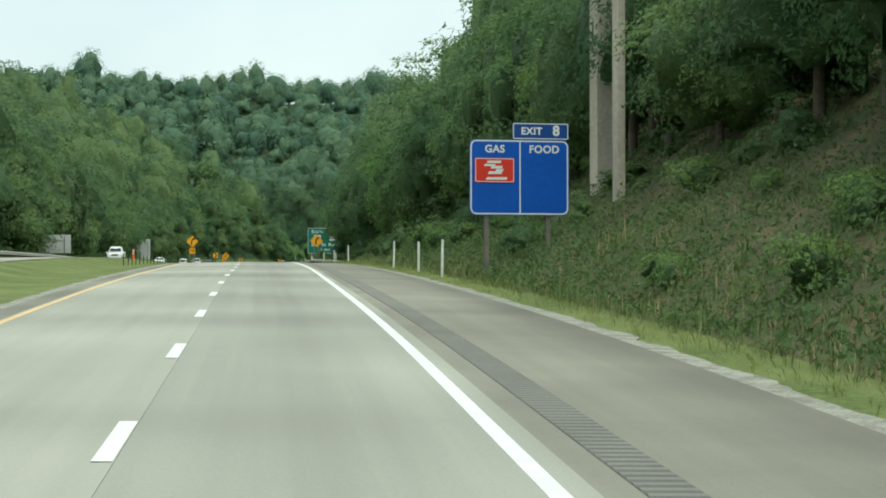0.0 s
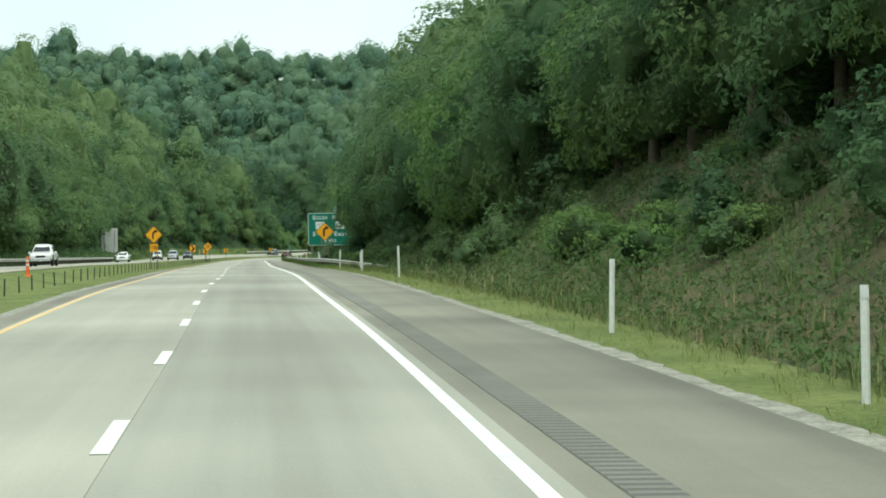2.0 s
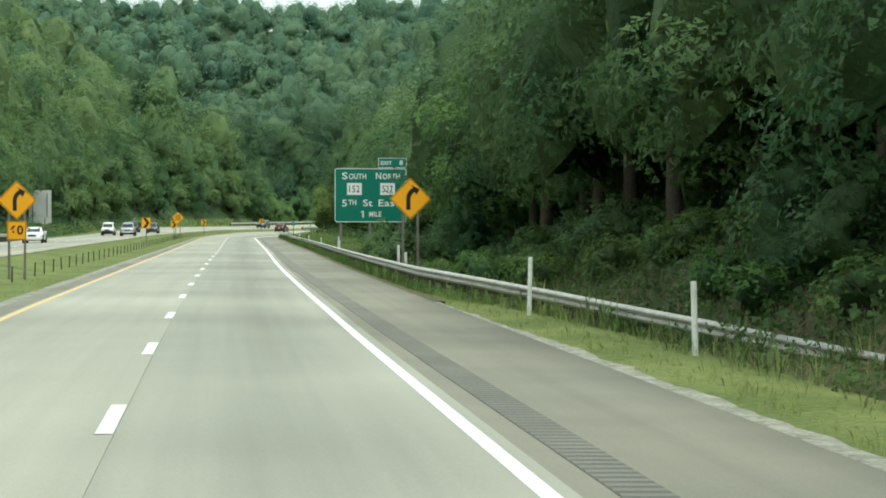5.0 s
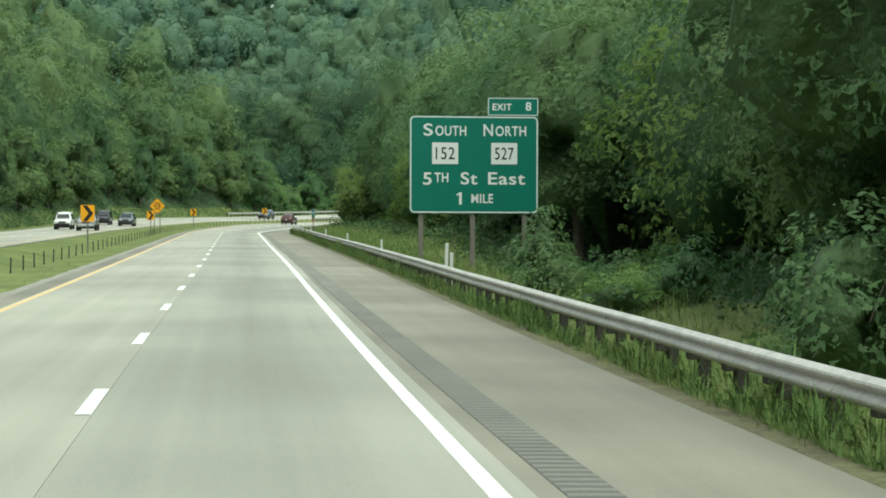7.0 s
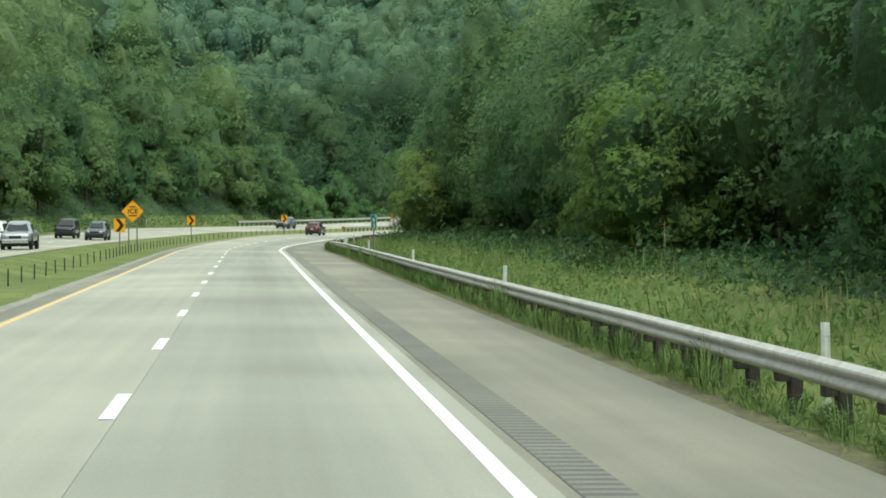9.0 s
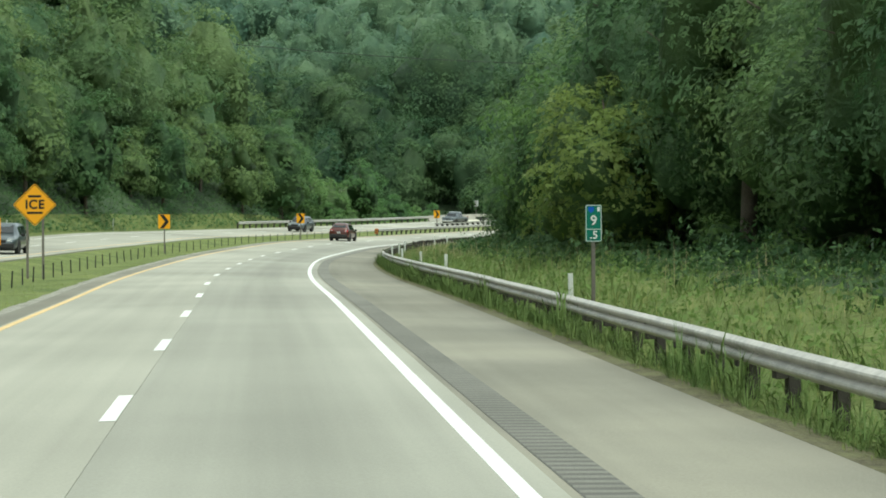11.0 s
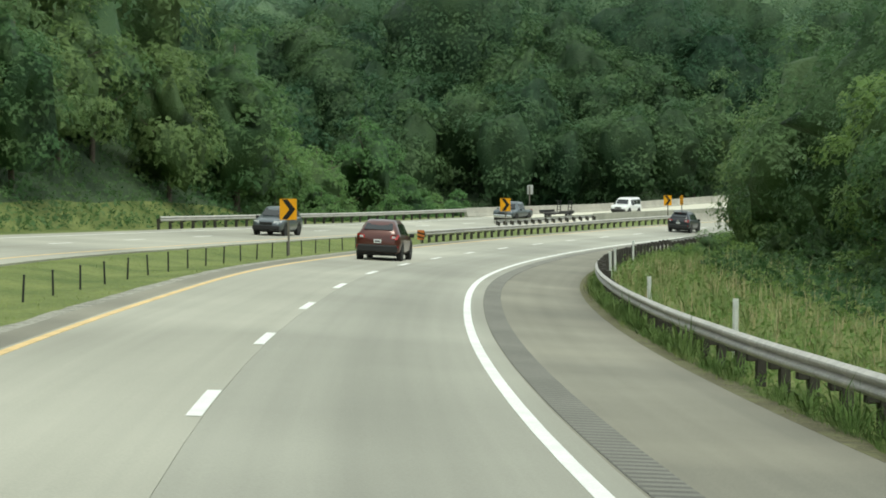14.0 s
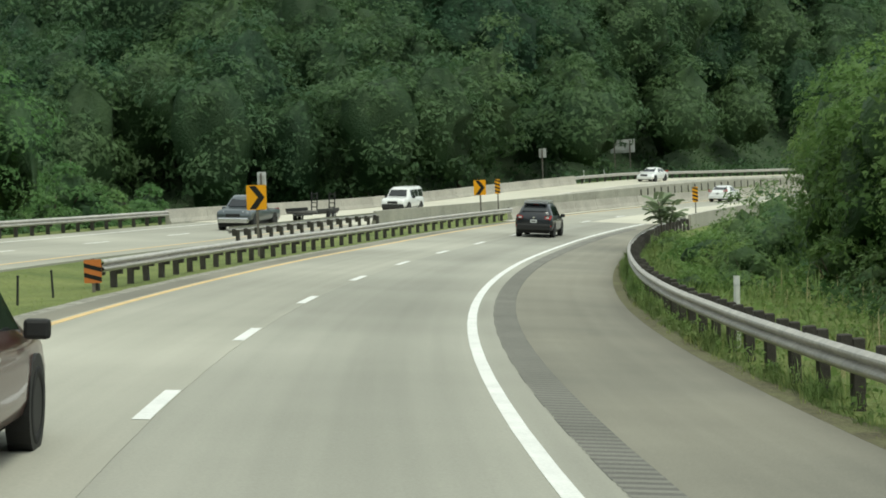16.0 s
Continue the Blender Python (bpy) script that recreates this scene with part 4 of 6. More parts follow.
cable = bpy.data.curves.new("overhead_cable", "CURVE")
cable.dimensions, cable.bevel_depth = "3D", 0.05
spl = cable.splines.new("POLY")
spl.points.add(24)
for i in range(25):
    u = i / 24
    spl.points[i].co = (-75 + 175 * u, 712 - 12 * u, 45 - 20 * u * (1 - u) - 8 * u, 1)
cable.materials.append(M["black_post"])
tagged(obj("overhead_cable", cable), "thin dark overhead cable sagging before the wooded hill", "cable")
# orange marker in the median
drum = empty("orange_marker", stand(163, -9.2, -0.05), "small orange and white tube marker in the median grass", "marker")
obj("marker_body", mesh("marker_body", *tube([(0, 0, 0), (0, 0, 0.08), (0, 0, 0.1), (0, 0, 0.95), (0, 0, 1.0)], [0.2, 0.19, 0.09, 0.075, 0.04], 14), M["orange"]), drum)
for z in (0.55, 0.75):
    obj("reflective_band", mesh("reflective_band", *tube([(0, 0, z), (0, 0, z + 0.1)], [0.086, 0.084], 14), M["sign_white"]), drum, "white reflective band")


# ---------------------------------------------------------------- trees
def cards(centres, normals, size, rng, jitter=0.7, slim=0.55):
    """Pointed leaf sprays, one small triangle each, three corners after three."""
    n = len(centres)
    nm = normals + rng.normal(0, jitter, (n, 3))
    nm /= np.linalg.norm(nm, axis=1)[:, None]
    up = rng.normal(0, 1, (n, 3)) + np.array([0, 0, -0.5])
    t = np.cross(nm, up)
    t /= np.linalg.norm(t, axis=1)[:, None] + 1e-9
    b = np.cross(nm, t)
    sz = size * rng.uniform(0.55, 1.4, (n, 1))
    v = np.empty((n, 3, 3))
    v[:, 0] = centres + t * sz
    v[:, 1] = centres - t * sz * 0.7 - b * sz * slim
    v[:, 2] = centres - t * sz * rng.uniform(0.3, 0.9, (n, 1)) + b * sz * slim
    flip = np.einsum("ij,ij->i", np.cross(v[:, 1] - v[:, 0], v[:, 2] - v[:, 0]), normals) < 0
    v[flip] = v[flip][:, ::-1]
    return v.reshape(-1, 3)


def round_off(me, normals):
    """Lets loose leaf faces take their light from the roundness of the whole crown."""
    me.shade_smooth()
    me.normals_split_custom_set_from_vertices(normals)


def sphere_dirs(n, rng):
    d = rng.normal(0, 1, (n, 3))
    return d / np.linalg.norm(d, axis=1)[:, None]


def lobes_of(seed, height, radius, base, n, peak, wide=1.0):
    """The rounded masses of leaves that a crown is made of: centres and radii."""
    g = np.random.default_rng(seed + 900)
    zc, hz = (height + base) / 2, (height - base) / 2
    i = np.arange(n)
    z = 1 - 1.92 * (i + 0.5) / n
    a = i * 2.39996 + g.uniform(0, 6.28)
    r = np.sqrt(1 - z * z)
    c = np.stack([r * np.cos(a), r * np.sin(a), z], 1) + g.normal(0, 0.13, (n, 3))
    c *= g.uniform(0.50, 0.86, n)[:, None] * (1.3 - 0.3 * wide)
    taper = 1 - peak * np.clip(z, 0, 1)
    lr = wide * radius * g.uniform(0.19, 0.43, n) * (0.55 + 0.45 * taper)
    c = c * np.stack([radius * taper, radius * taper, np.full(n, hz)], 1) + np.array([0, 0, zc])
    return c, lr


def ball(level):
    bm = bmesh.new()
    bmesh.ops.create_icosphere(bm, subdivisions=level, radius=1.0)
    v = np.array([tuple(p.co) for p in bm.verts])
    f = np.array([[x.index for x in q.verts] for q in bm.faces])
    bm.free()
    return v, f


BALLS = {k: ball(k) for k in (1, 2, 3)}


def hull(seed, height, radius, base, n, peak, swell=0.80, level=2, wide=1.0):
    """A closed skin inside the leaves that follows the lobes: vertices, normals, triangles."""
    c, lr = lobes_of(seed, height, radius, base, n, peak, wide)
    mid = np.array([0, 0, (height + base) / 2])
    g = np.random.default_rng(seed + 77)
    u, f = BALLS[level]
    u = u * np.array([1, 1, (height - base) / 2 / radius])
    u = u / np.linalg.norm(u, axis=1)[:, None]
    c = c - mid
    along = u @ c.T
    disc = lr[None] ** 2 - (c * c).sum(1)[None] + along ** 2
    out = np.where(disc > 0, along + np.sqrt(np.maximum(disc, 0)), 0.35 * radius)
    win, r = out.argmax(1), np.maximum(out.max(1), 0.35 * radius)
    p = u * (r * swell * g.uniform(0.93, 1.07, len(u)))[:, None]
    nrm = (p / swell - c[win]) / lr[win][:, None] + 0.6 * u + np.array([0, 0, 0.15])
    return p + mid, nrm / (np.linalg.norm(nrm, axis=1)[:, None] + 1e-6), f


def crown_leaves(seed, height, radius, base, n, peak, count, size, jitter=0.5, wide=1.0):
    """Leaf sprays over the outsides of the lobes."""
    rng = np.random.default_rng(seed)
    c, lr = lobes_of(seed, height, radius, base, n, peak, wide)
    share = lr ** 2 / (lr ** 2).sum()
    idx = rng.choice(n, int(count * 1.9), p=share)
    q = sphere_dirs(len(idx), rng)
    q[:, 2] = np.where(q[:, 2] < -0.35, -q[:, 2], q[:, 2])
    pos = c[idx] + q * (lr[idx] * rng.uniform(0.78, 1.26, len(idx)))[:, None] * np.array([1.08, 1.08, 0.94])
    inside = np.zeros(len(idx), bool)
    for k in range(n):
        far = np.linalg.norm(pos - c[k], axis=1)
        inside |= (far < lr[k] * 0.70) & (idx != k)
    pos, q, idx = pos[~inside][:count], q[~inside][:count], idx[~inside][:count]
    out = c[idx] - np.array([0, 0, (height + base) / 2 - 0.15 * height])
    out /= np.linalg.norm(out, axis=1)[:, None] + 1e-6
    way = q * 0.75 + 0.55 * out + np.array([0, 0, 0.3])
    v = cards(pos, way, size, rng, jitter)
    way = way + rng.normal(0, 0.2, way.shape)
    return v, np.repeat(way / np.linalg.norm(way, axis=1)[:, None], 3, axis=0)


def crown_mesh(name, seed, height, radius, base, n, count, size, leaf, peak=0.5, jitter=0.5, inner="leaf_inner_shade", swell=0.80, level=2):
    """A crown: leaf sprays over rounded, uneven lobes, closed inside by a skin coloured as shade."""
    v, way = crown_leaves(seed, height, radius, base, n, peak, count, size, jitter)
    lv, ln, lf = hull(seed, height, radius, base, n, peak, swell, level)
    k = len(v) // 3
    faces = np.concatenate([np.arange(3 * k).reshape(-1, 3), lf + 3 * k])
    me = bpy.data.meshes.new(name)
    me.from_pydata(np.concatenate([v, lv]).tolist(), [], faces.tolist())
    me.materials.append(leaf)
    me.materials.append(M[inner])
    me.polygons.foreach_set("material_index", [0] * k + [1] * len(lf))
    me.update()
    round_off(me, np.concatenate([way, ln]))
    return me


def trunk_mesh(seed, height, radius, girth):
    rng = random.Random(seed)
    v, f = tube([(0, 0, -0.8), (0.05, 0.02, 0.4), (rng.uniform(-.2, .2), rng.uniform(-.2, .2), height * 0.4), (rng.uniform(-.4, .4), rng.uniform(-.4, .4), height * 0.85)],
                [girth * 1.4, girth, girth * 0.7, girth * 0.15], 7)
    for i in range(5):
        a, z = rng.uniform(0, 6.28), height * rng.uniform(0.22, 0.6)
        r = radius * rng.uniform(0.5, 0.85)
        e = (math.cos(a) * r, math.sin(a) * r, z + r * rng.uniform(0.4, 0.9))
        v2, f2 = tube([(0, 0, z), (e[0] * 0.5, e[1] * 0.5, z + (e[2] - z) * 0.62), e], [girth * 0.4, girth * 0.25, girth * 0.06], 5)
        b = len(v)
        v += v2
        f += [tuple(b + q for q in w) for w in f2]
    return mesh("trunk", v, f, M["bark"], True)


def tree_kind(seed, height, radius, base, lobes, count, size, leaf, peak=0.4, inner="leaf_inner_shade", level=2):
    return (trunk_mesh(seed, height, radius, 0.10 + 0.012 * height), crown_mesh("crown", seed, height, radius, base, lobes, count, size, M[leaf], peak, 0.5, inner, 0.80, level))


LABELS = {"leaf_dark": "dark green broadleaf tree", "leaf_mid": "green broadleaf tree", "leaf_light": "light green young broadleaf tree"}


def plant(kind, x, y, z, scale, turn, label, group, squash=1.0, name="tree"):
    m = pose(x, y, z, 0, 0, turn) @ Matrix.Diagonal((scale, scale, scale * squash, 1))
    t = empty(name, m, label, name, group)
    obj("trunk", kind[0], t)
    obj("crown", kind[1], t)
    return t


def soup(name, v, n_side, material, label, category, normals=None):
    """Many loose faces of n_side corners each as one object."""
    v = np.asarray(v, float).reshape(-1, 3)
    me = bpy.data.meshes.new(name)
    me.vertices.add(len(v))
    me.vertices.foreach_set("co", v.ravel())
    me.loops.add(len(v))
    me.loops.foreach_set("vertex_index", np.arange(len(v)))
    me.polygons.add(len(v) // n_side)
    me.polygons.foreach_set("loop_start", np.arange(0, len(v), n_side))
    me.update(calc_edges=True)
    me.materials.append(material)
    if normals is not None:
        round_off(me, normals)
    return tagged(obj(name, me), label, category, kind="stuff")


NEAR = [tree_kind(11 + i, h, r, b, n, 8600, 0.185, leaf, pk, level=3) for i, (h, r, b, n, leaf, pk) in enumerate((
    (14, 4.2, -0.2, 44, "leaf_dark", 0.35), (16, 4.5, 0.2, 50, "leaf_dark", 0.45), (12, 4.4, -0.3, 40, "leaf_mid", 0.3), (16, 3.9, 0.0, 46, "leaf_dark", 0.5), (10, 3.8, -0.3, 36, "leaf_light", 0.35)))]
SUNNY = [tree_kind(31 + i, h, r, -0.3, 40, 8000, 0.165, "leaf_sun", pk, level=3) for i, (h, r, pk) in enumerate(((10.5, 4.6, 0.3), (7, 2.8, 0.2)))]
MID = [tree_kind(41 + i, h, r, b, n, 3300, 0.30, leaf, pk) for i, (h, r, b, n, leaf, pk) in enumerate((
    (15, 4.6, 0.5, 26, "leaf_mid", 0.4), (17, 4.4, 0.5, 30, "leaf_dark", 0.5), (13, 4.8, 0.2, 24, "leaf_mid", 0.3), (19, 5.0, 0.8, 32, "leaf_dark", 0.45)))]
YOUNG = [tree_kind(61 + i, h, r, -0.2, n, 2600, 0.22, "leaf_young", pk) for i, (h, r, n, pk) in enumerate(((9, 2.9, 22, 0.75), (12, 3.2, 26, 0.8), (6, 2.2, 18, 0.6)))]
GRAND = [tree_kind(141 + i, h, r, b, n, c, 0.34, "leaf_river", pk, "leaf_river_shade", 3) for i, (h, r, b, n, c, pk) in enumerate((
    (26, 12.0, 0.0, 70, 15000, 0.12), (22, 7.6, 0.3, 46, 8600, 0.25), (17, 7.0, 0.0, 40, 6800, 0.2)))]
LOW = []
for i, (h, r, n, pk) in enumerate(((14, 4.8, 17, 0.35), (17, 5.0, 20, 0.45), (12, 5.2, 16, 0.25), (18, 5.8, 20, 0.4))):
    LOW.append((crown_leaves(71 + i, h, r, 0.0, n, pk, 800, 0.46, 0.5, 1.15), hull(71 + i, h, r, 0.0, n, pk, 0.90, 2, 1.15)))
DENSE = []
for i, (h, r, n, pk) in enumerate(((15, 5.0, 26, 0.35), (18, 5.4, 30, 0.4), (13, 5.2, 24, 0.2))):
    DENSE.append((crown_leaves(161 + i, h, r, 0.0, n, pk, 3000, 0.33), hull(161 + i, h, r, 0.0, n, pk, 0.80, 2)))
FAR = []
for i, (h, r, n, pk) in enumerate(((12, 4.8, 13, 0.2), (14, 4.4, 15, 0.4), (11, 5.2, 13, 0.1), (15, 5.0, 15, 0.35))):
    FAR.append((crown_leaves(81 + i, h, r, 1.0, n, pk, 500, 0.44, 0.5, 1.15), hull(81 + i, h, r, 1.0, n, pk, 0.78, 2, 1.15)))
rng = random.Random(5)
joined = {}


def sow(wood, kinds, x, y, z, scale, turn, squash=1.0, k=None):
    """Adds a plain crown to one of the joined woods, with a tone of its own."""
    (v, w), (mv, mn, mf) = kinds[rng.randrange(len(kinds)) if k is None else k]
    c, s_ = math.cos(turn), math.sin(turn)
    r = np.array([[c, s_, 0], [-s_, c, 0], [0, 0, 1.0]])
    size, foot, tone = np.array([scale, scale, scale * squash]), np.array([x, y, z - 0.5]), rng.random()
    leaves, mass = joined.setdefault(wood, ([], []))
    leaves.append(((v * size) @ r + foot, w @ r, np.full(len(v), tone)))
    mass.append(((mv * size) @ r + foot, mf, np.full(len(mv), tone)))


def toned(me, tone):
    me.attributes.new("tone", "FLOAT", "POINT").data.foreach_set("value", tone)


def build_wood(wood, leaf, inner, label):
    """Joins the plain crowns of one wood: their leaves, and the closed masses inside."""
    leaves, mass = joined[wood]
    v, n = np.concatenate([q[0] for q in leaves]), np.concatenate([q[1] for q in leaves])
    ob = soup("wood_leaves", v, 3, M[leaf], "outer leaves of the " + label, "woods", n)
    toned(ob.data, np.concatenate([q[2] for q in leaves]))
    fs, base = [], 0
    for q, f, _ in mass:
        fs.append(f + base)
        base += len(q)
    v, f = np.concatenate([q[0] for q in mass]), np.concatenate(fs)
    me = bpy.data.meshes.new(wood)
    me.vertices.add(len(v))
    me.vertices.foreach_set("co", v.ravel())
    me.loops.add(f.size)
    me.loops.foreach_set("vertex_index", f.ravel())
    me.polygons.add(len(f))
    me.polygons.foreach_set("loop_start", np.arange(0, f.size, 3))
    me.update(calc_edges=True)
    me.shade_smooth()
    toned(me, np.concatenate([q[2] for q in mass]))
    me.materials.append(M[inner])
    tagged(obj(wood, me), label, "woods", kind="stuff")


def wood_edge(s):
    return 18.6 - 4.6 * ease(135, 178, s) + 1.0 * wav(s, 3, 25) + 7.0 * ease(286, 302, s) * (1 - ease(324, 336, s)) + 3.4 * ease(325, 350, s) - 0.6 * ease(430, 480, s) - 1.5 * ease(545, 590, s) - 1.0 * ease(592, 606, s)


def forest_right():
    """The wood along the near side: leafy front trees, plainer ones behind."""
    s = 30.0
    while s < 616:
        p = land(s, wood_edge(s) + rng.uniform(0, 1.6))
        small = ease(455, 500, s)
        k = 4 if s > 590 else rng.choice((0, 1, 2, 3, 1, 2, 0, 4)) if rng.random() > small * 0.7 else rng.choice((4, 2, 1))
        sc = rng.uniform(0.8, 1.15) * (1 - 0.22 * small)
        plant(NEAR[k], p.x, p.y, p.z - 0.4, sc, rng.uniform(0, 360), "leafy broadleaf tree at the edge of the roadside wood", "edge trees", rng.uniform(0.85, 1.15))
        s += rng.uniform(4.8, 7.0) if not 548 < s < 590 else 11
    s = 120.0
    while s < 590:
        p = land(s, wood_edge(s) + 6.0 + rng.uniform(-1.5, 1.5))
        sow("roadside_woods", DENSE, p.x, p.y, p.z, rng.uniform(0.9, 1.2) * (0.8 if s > 500 else 1), rng.uniform(0, 6.28), rng.uniform(0.9, 1.2))
        s += rng.uniform(6.0, 8.0)
    for row, step in ((12, 6.0), (20, 7.5)):
        s = 20.0
        while s < 612:
            p = land(s, wood_edge(s) + row + rng.uniform(-2, 2))
            sow("roadside_woods", LOW, p.x, p.y, p.z, rng.uniform(0.85, 1.25) * (0.8 if s > 520 else 1), rng.uniform(0, 6.28), rng.uniform(0.9, 1.2))
            s += step + rng.uniform(-1, 1.5)
    for s, l, k, sc in ((297, 17.2, 0, 1.0), (302, 20.5, 0, 0.9), (368, 14.4, 1, 0.95), (446, 14.6, 1, 1.0)):
        p = land(s, l)
        plant(SUNNY[k], p.x, p.y, p.z - 0.4, sc, rng.uniform(0, 360), "yellow-green broadleaf tree before the darker roadside wood", "edge trees")


def forest_left():
    """The wood beyond the opposite carriageway."""
    for row, step in ((27.5, 5.8), (34, 6.6), (41, 7.2), (49, 7.8), (57, 8.2), (66, 9), (77, 10), (90, 12)):
        s = 160.0 + rng.uniform(0, 5)
        while s < 650:
            p = land(s, -(row + rng.uniform(-1.8, 1.8)))
            sc, tn, sq = rng.uniform(0.75, 1.2) * (0.85 if row < 30 else 1.0), rng.uniform(0, 360), rng.uniform(0.9, 1.25)
            if p.y > 655 + 0.3 * (p.x + 30):
                break
            if row < 30 and 560 < s < 574:
                s += step
                continue
            if p.y > 628 and row < 45:
                plant(YOUNG[rng.choice((0, 1, 1))], p.x, p.y, p.z - 0.3, rng.uniform(0.8, 1.1), tn, "young light green pointed tree at the foot of the slope", "bend trees", sq)
            elif row < 30:
                plant(MID[rng.choice((0, 1, 2, 3, 0, 2))], p.x, p.y, p.z - 1.4, sc, tn, "broadleaf tree on the slope beyond the opposite lanes", "far side trees", sq)
            else:
                sow("hillside_woods", DENSE if row < 36 else LOW, p.x, p.y, p.z, sc, radians(tn), sq)
            s += step + rng.uniform(-1, 2)


def forest_bend():
    """Trees behind the far bridge: young ones before the river, great ones beyond it."""
    for x, y, h in ((-25, 647, 14), (-21, 641, 12), (-28, 652, 13), (-23, 656, 12), (-17, 662, 9.5), (-15, 683, 11.5), (-13, 690, 11), (-18, 676, 10.5), (-11, 679, 10), (-20, 668, 10), (-7.5, 673, 9), (-4, 683, 6.5),
                    (-1, 688, 7), (-9, 665, 6), (-13, 654, 6.5), (-15, 648, 6), (-5, 676, 5), (-19, 640, 7.5), (-17, 634, 6)):
        k = 1 if h > 11 else 0 if h > 7 else 2
        high = (12, 9, 6)[(1, 0, 2).index(k)]
        plant(YOUNG[k], x, y, 5.6 if y > 660 else 6.0, h / high, rng.uniform(0, 360), "young light green pointed tree behind the far guard rail", "bend trees", 1.0)
    for x, y, k, sc in ((6, 757, 0, 1.0), (-14, 744, 1, 0.86), (-22, 752, 1, 0.9), (22, 744, 1, 0.95), (31, 747, 2, 1.0), (42, 752, 1, 0.95), (13, 736, 2, 0.9), (25, 733, 2, 0.72), (54, 762, 1, 0.95), (64, 770, 1, 1.0), (-4, 741, 2, 0.8),
                       (34, 760, 0, 0.85), (-33, 750, 2, 1.0), (75, 782, 1, 1.0), (50, 774, 0, 0.8), (86, 795, 1, 1.1), (-45, 752, 1, 0.85), (98, 808, 1, 1.1), (17, 727, 2, 0.62), (36, 739, 2, 0.66), (-10, 731, 2, 0.6)):
        plant(GRAND[k], x, y, hill(x, y) - 1.0, sc, rng.uniform(0, 360), "great spreading dark green tree beyond the river", "bend trees", rng.uniform(0.92, 1.08))
    g = np.random.default_rng(17)
    bank = np.array([tuple(at(s, -21.4)) for s in range(640, 1240, 5)])
    for y in np.arange(722, 905, 7.6):
        for x in np.arange(-150, 170, 7.8):
            px, py = x + g.uniform(-3, 3), y + g.uniform(-3, 3)
            gap = np.hypot(bank[:, 0] - px, bank[:, 1] - py)
            q = bank[gap.argmin()]
            if gap.min() < 6 or py - q[1] < 0.3 * abs(px - q[0]):
                continue
            z = q[2] + ease(694, 722, py) * ease(1, 26, gap.min()) * (hill(px, py) - q[2])
            if -60 < px < 125 and (py < 776 or gap.min() < 24):
                sow("bank_woods", DENSE, px, py, z, g.uniform(0.75, 1.2), g.uniform(0, 6.28), g.uniform(0.9, 1.2))
            else:
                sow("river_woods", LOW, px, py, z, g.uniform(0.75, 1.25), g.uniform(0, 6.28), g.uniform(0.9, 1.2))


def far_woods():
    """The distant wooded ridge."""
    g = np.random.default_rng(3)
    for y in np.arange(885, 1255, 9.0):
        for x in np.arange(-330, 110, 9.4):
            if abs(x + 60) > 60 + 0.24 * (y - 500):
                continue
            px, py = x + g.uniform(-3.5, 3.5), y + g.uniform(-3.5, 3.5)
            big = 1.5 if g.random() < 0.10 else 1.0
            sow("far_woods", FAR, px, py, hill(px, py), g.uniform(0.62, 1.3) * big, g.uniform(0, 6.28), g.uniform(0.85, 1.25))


forest_right()
forest_left()
forest_bend()
far_woods()
build_wood("roadside_woods", "wood_leaf", "wood_mass_shade", "dense green woods behind the roadside trees")
build_wood("hillside_woods", "wood_leaf", "wood_mass_shade", "dense green woods filling the hillside")
build_wood("bank_woods", "bank_leaf", "bank_mass_shade", "dark green trees on the near bank beyond the river")
build_wood("river_woods", "river_leaf_hazed", "river_mass_hazed", "dense green woods on the slope beyond the river, haze tinted into their leaves")
build_wood("far_woods", "leaf_far_hazed", "leaf_ridge_hazed", "woods covering the distant ridge, haze put into their blue-green colour")


# ---------------------------------------------------------------- brush and grass
def bush_mesh(seed, r, h, lobes, count, size, leaf):
    return crown_mesh("foliage", seed, h, r, -0.2, lobes, count, size, M[leaf], 0.3, 0.5, "leaf_inner_shade", 0.72)


def stem_mesh(seed, r, h):
    g = random.Random(seed)
    v, f = [], []
    for i in range(4):
        a = g.uniform(0, 6.28)
        e = (math.cos(a) * r * 0.5, math.sin(a) * r * 0.5, h * g.uniform(0.6, 0.8))
        v2, f2 = tube([(0, 0, -0.3), (e[0] * 0.3, e[1] * 0.3, e[2] * 0.5), e], [0.03, 0.02, 0.006], 4)
        b = len(v)
        v += v2
        f += [tuple(b + q for q in w) for w in f2]
    return mesh("stem", v, f, M["bark"], True)


BUSHES = [(bush_mesh(91 + i, r, h, c, p_, z, leaf), stem_mesh(91 + i, r, h)) for i, (r, h, c, p_, z, leaf) in enumerate((
    (1.1, 1.3, 12, 950, 0.085, "leaf_light"), (1.5, 1.9, 14, 1200, 0.10, "leaf_mid"), (0.8, 1.1, 10, 760, 0.075, "leaf_light"), (1.3, 2.4, 14, 1200, 0.10, "leaf_dark")))]


def bush(s, l, k, sc):
    p = land(s, l)
    label = "leafy green bush on the roadside slope" if s < 250 else "leafy green bush at the wood's edge"
    b = empty("bush", pose(p.x, p.y, p.z - 0.15, 0, 0, rng.uniform(0, 360)) @ Matrix.Diagonal((sc, sc, sc * rng.uniform(0.8, 1.2), 1)), label, "bush", "roadside bushes")
    obj("foliage", BUSHES[k][0], b)
    obj("stem", BUSHES[k][1], b)


for i in range(112):
    s = rng.uniform(20, 240)
    top = wood_edge(s) + 1
    l = rng.uniform(11.6, max(top, 14.5))
    if 66 < s < 79 and l < 15:
        continue
    bush(s, l, rng.choice((0, 1, 2, 0, 3)), rng.uniform(0.55, 1.25))
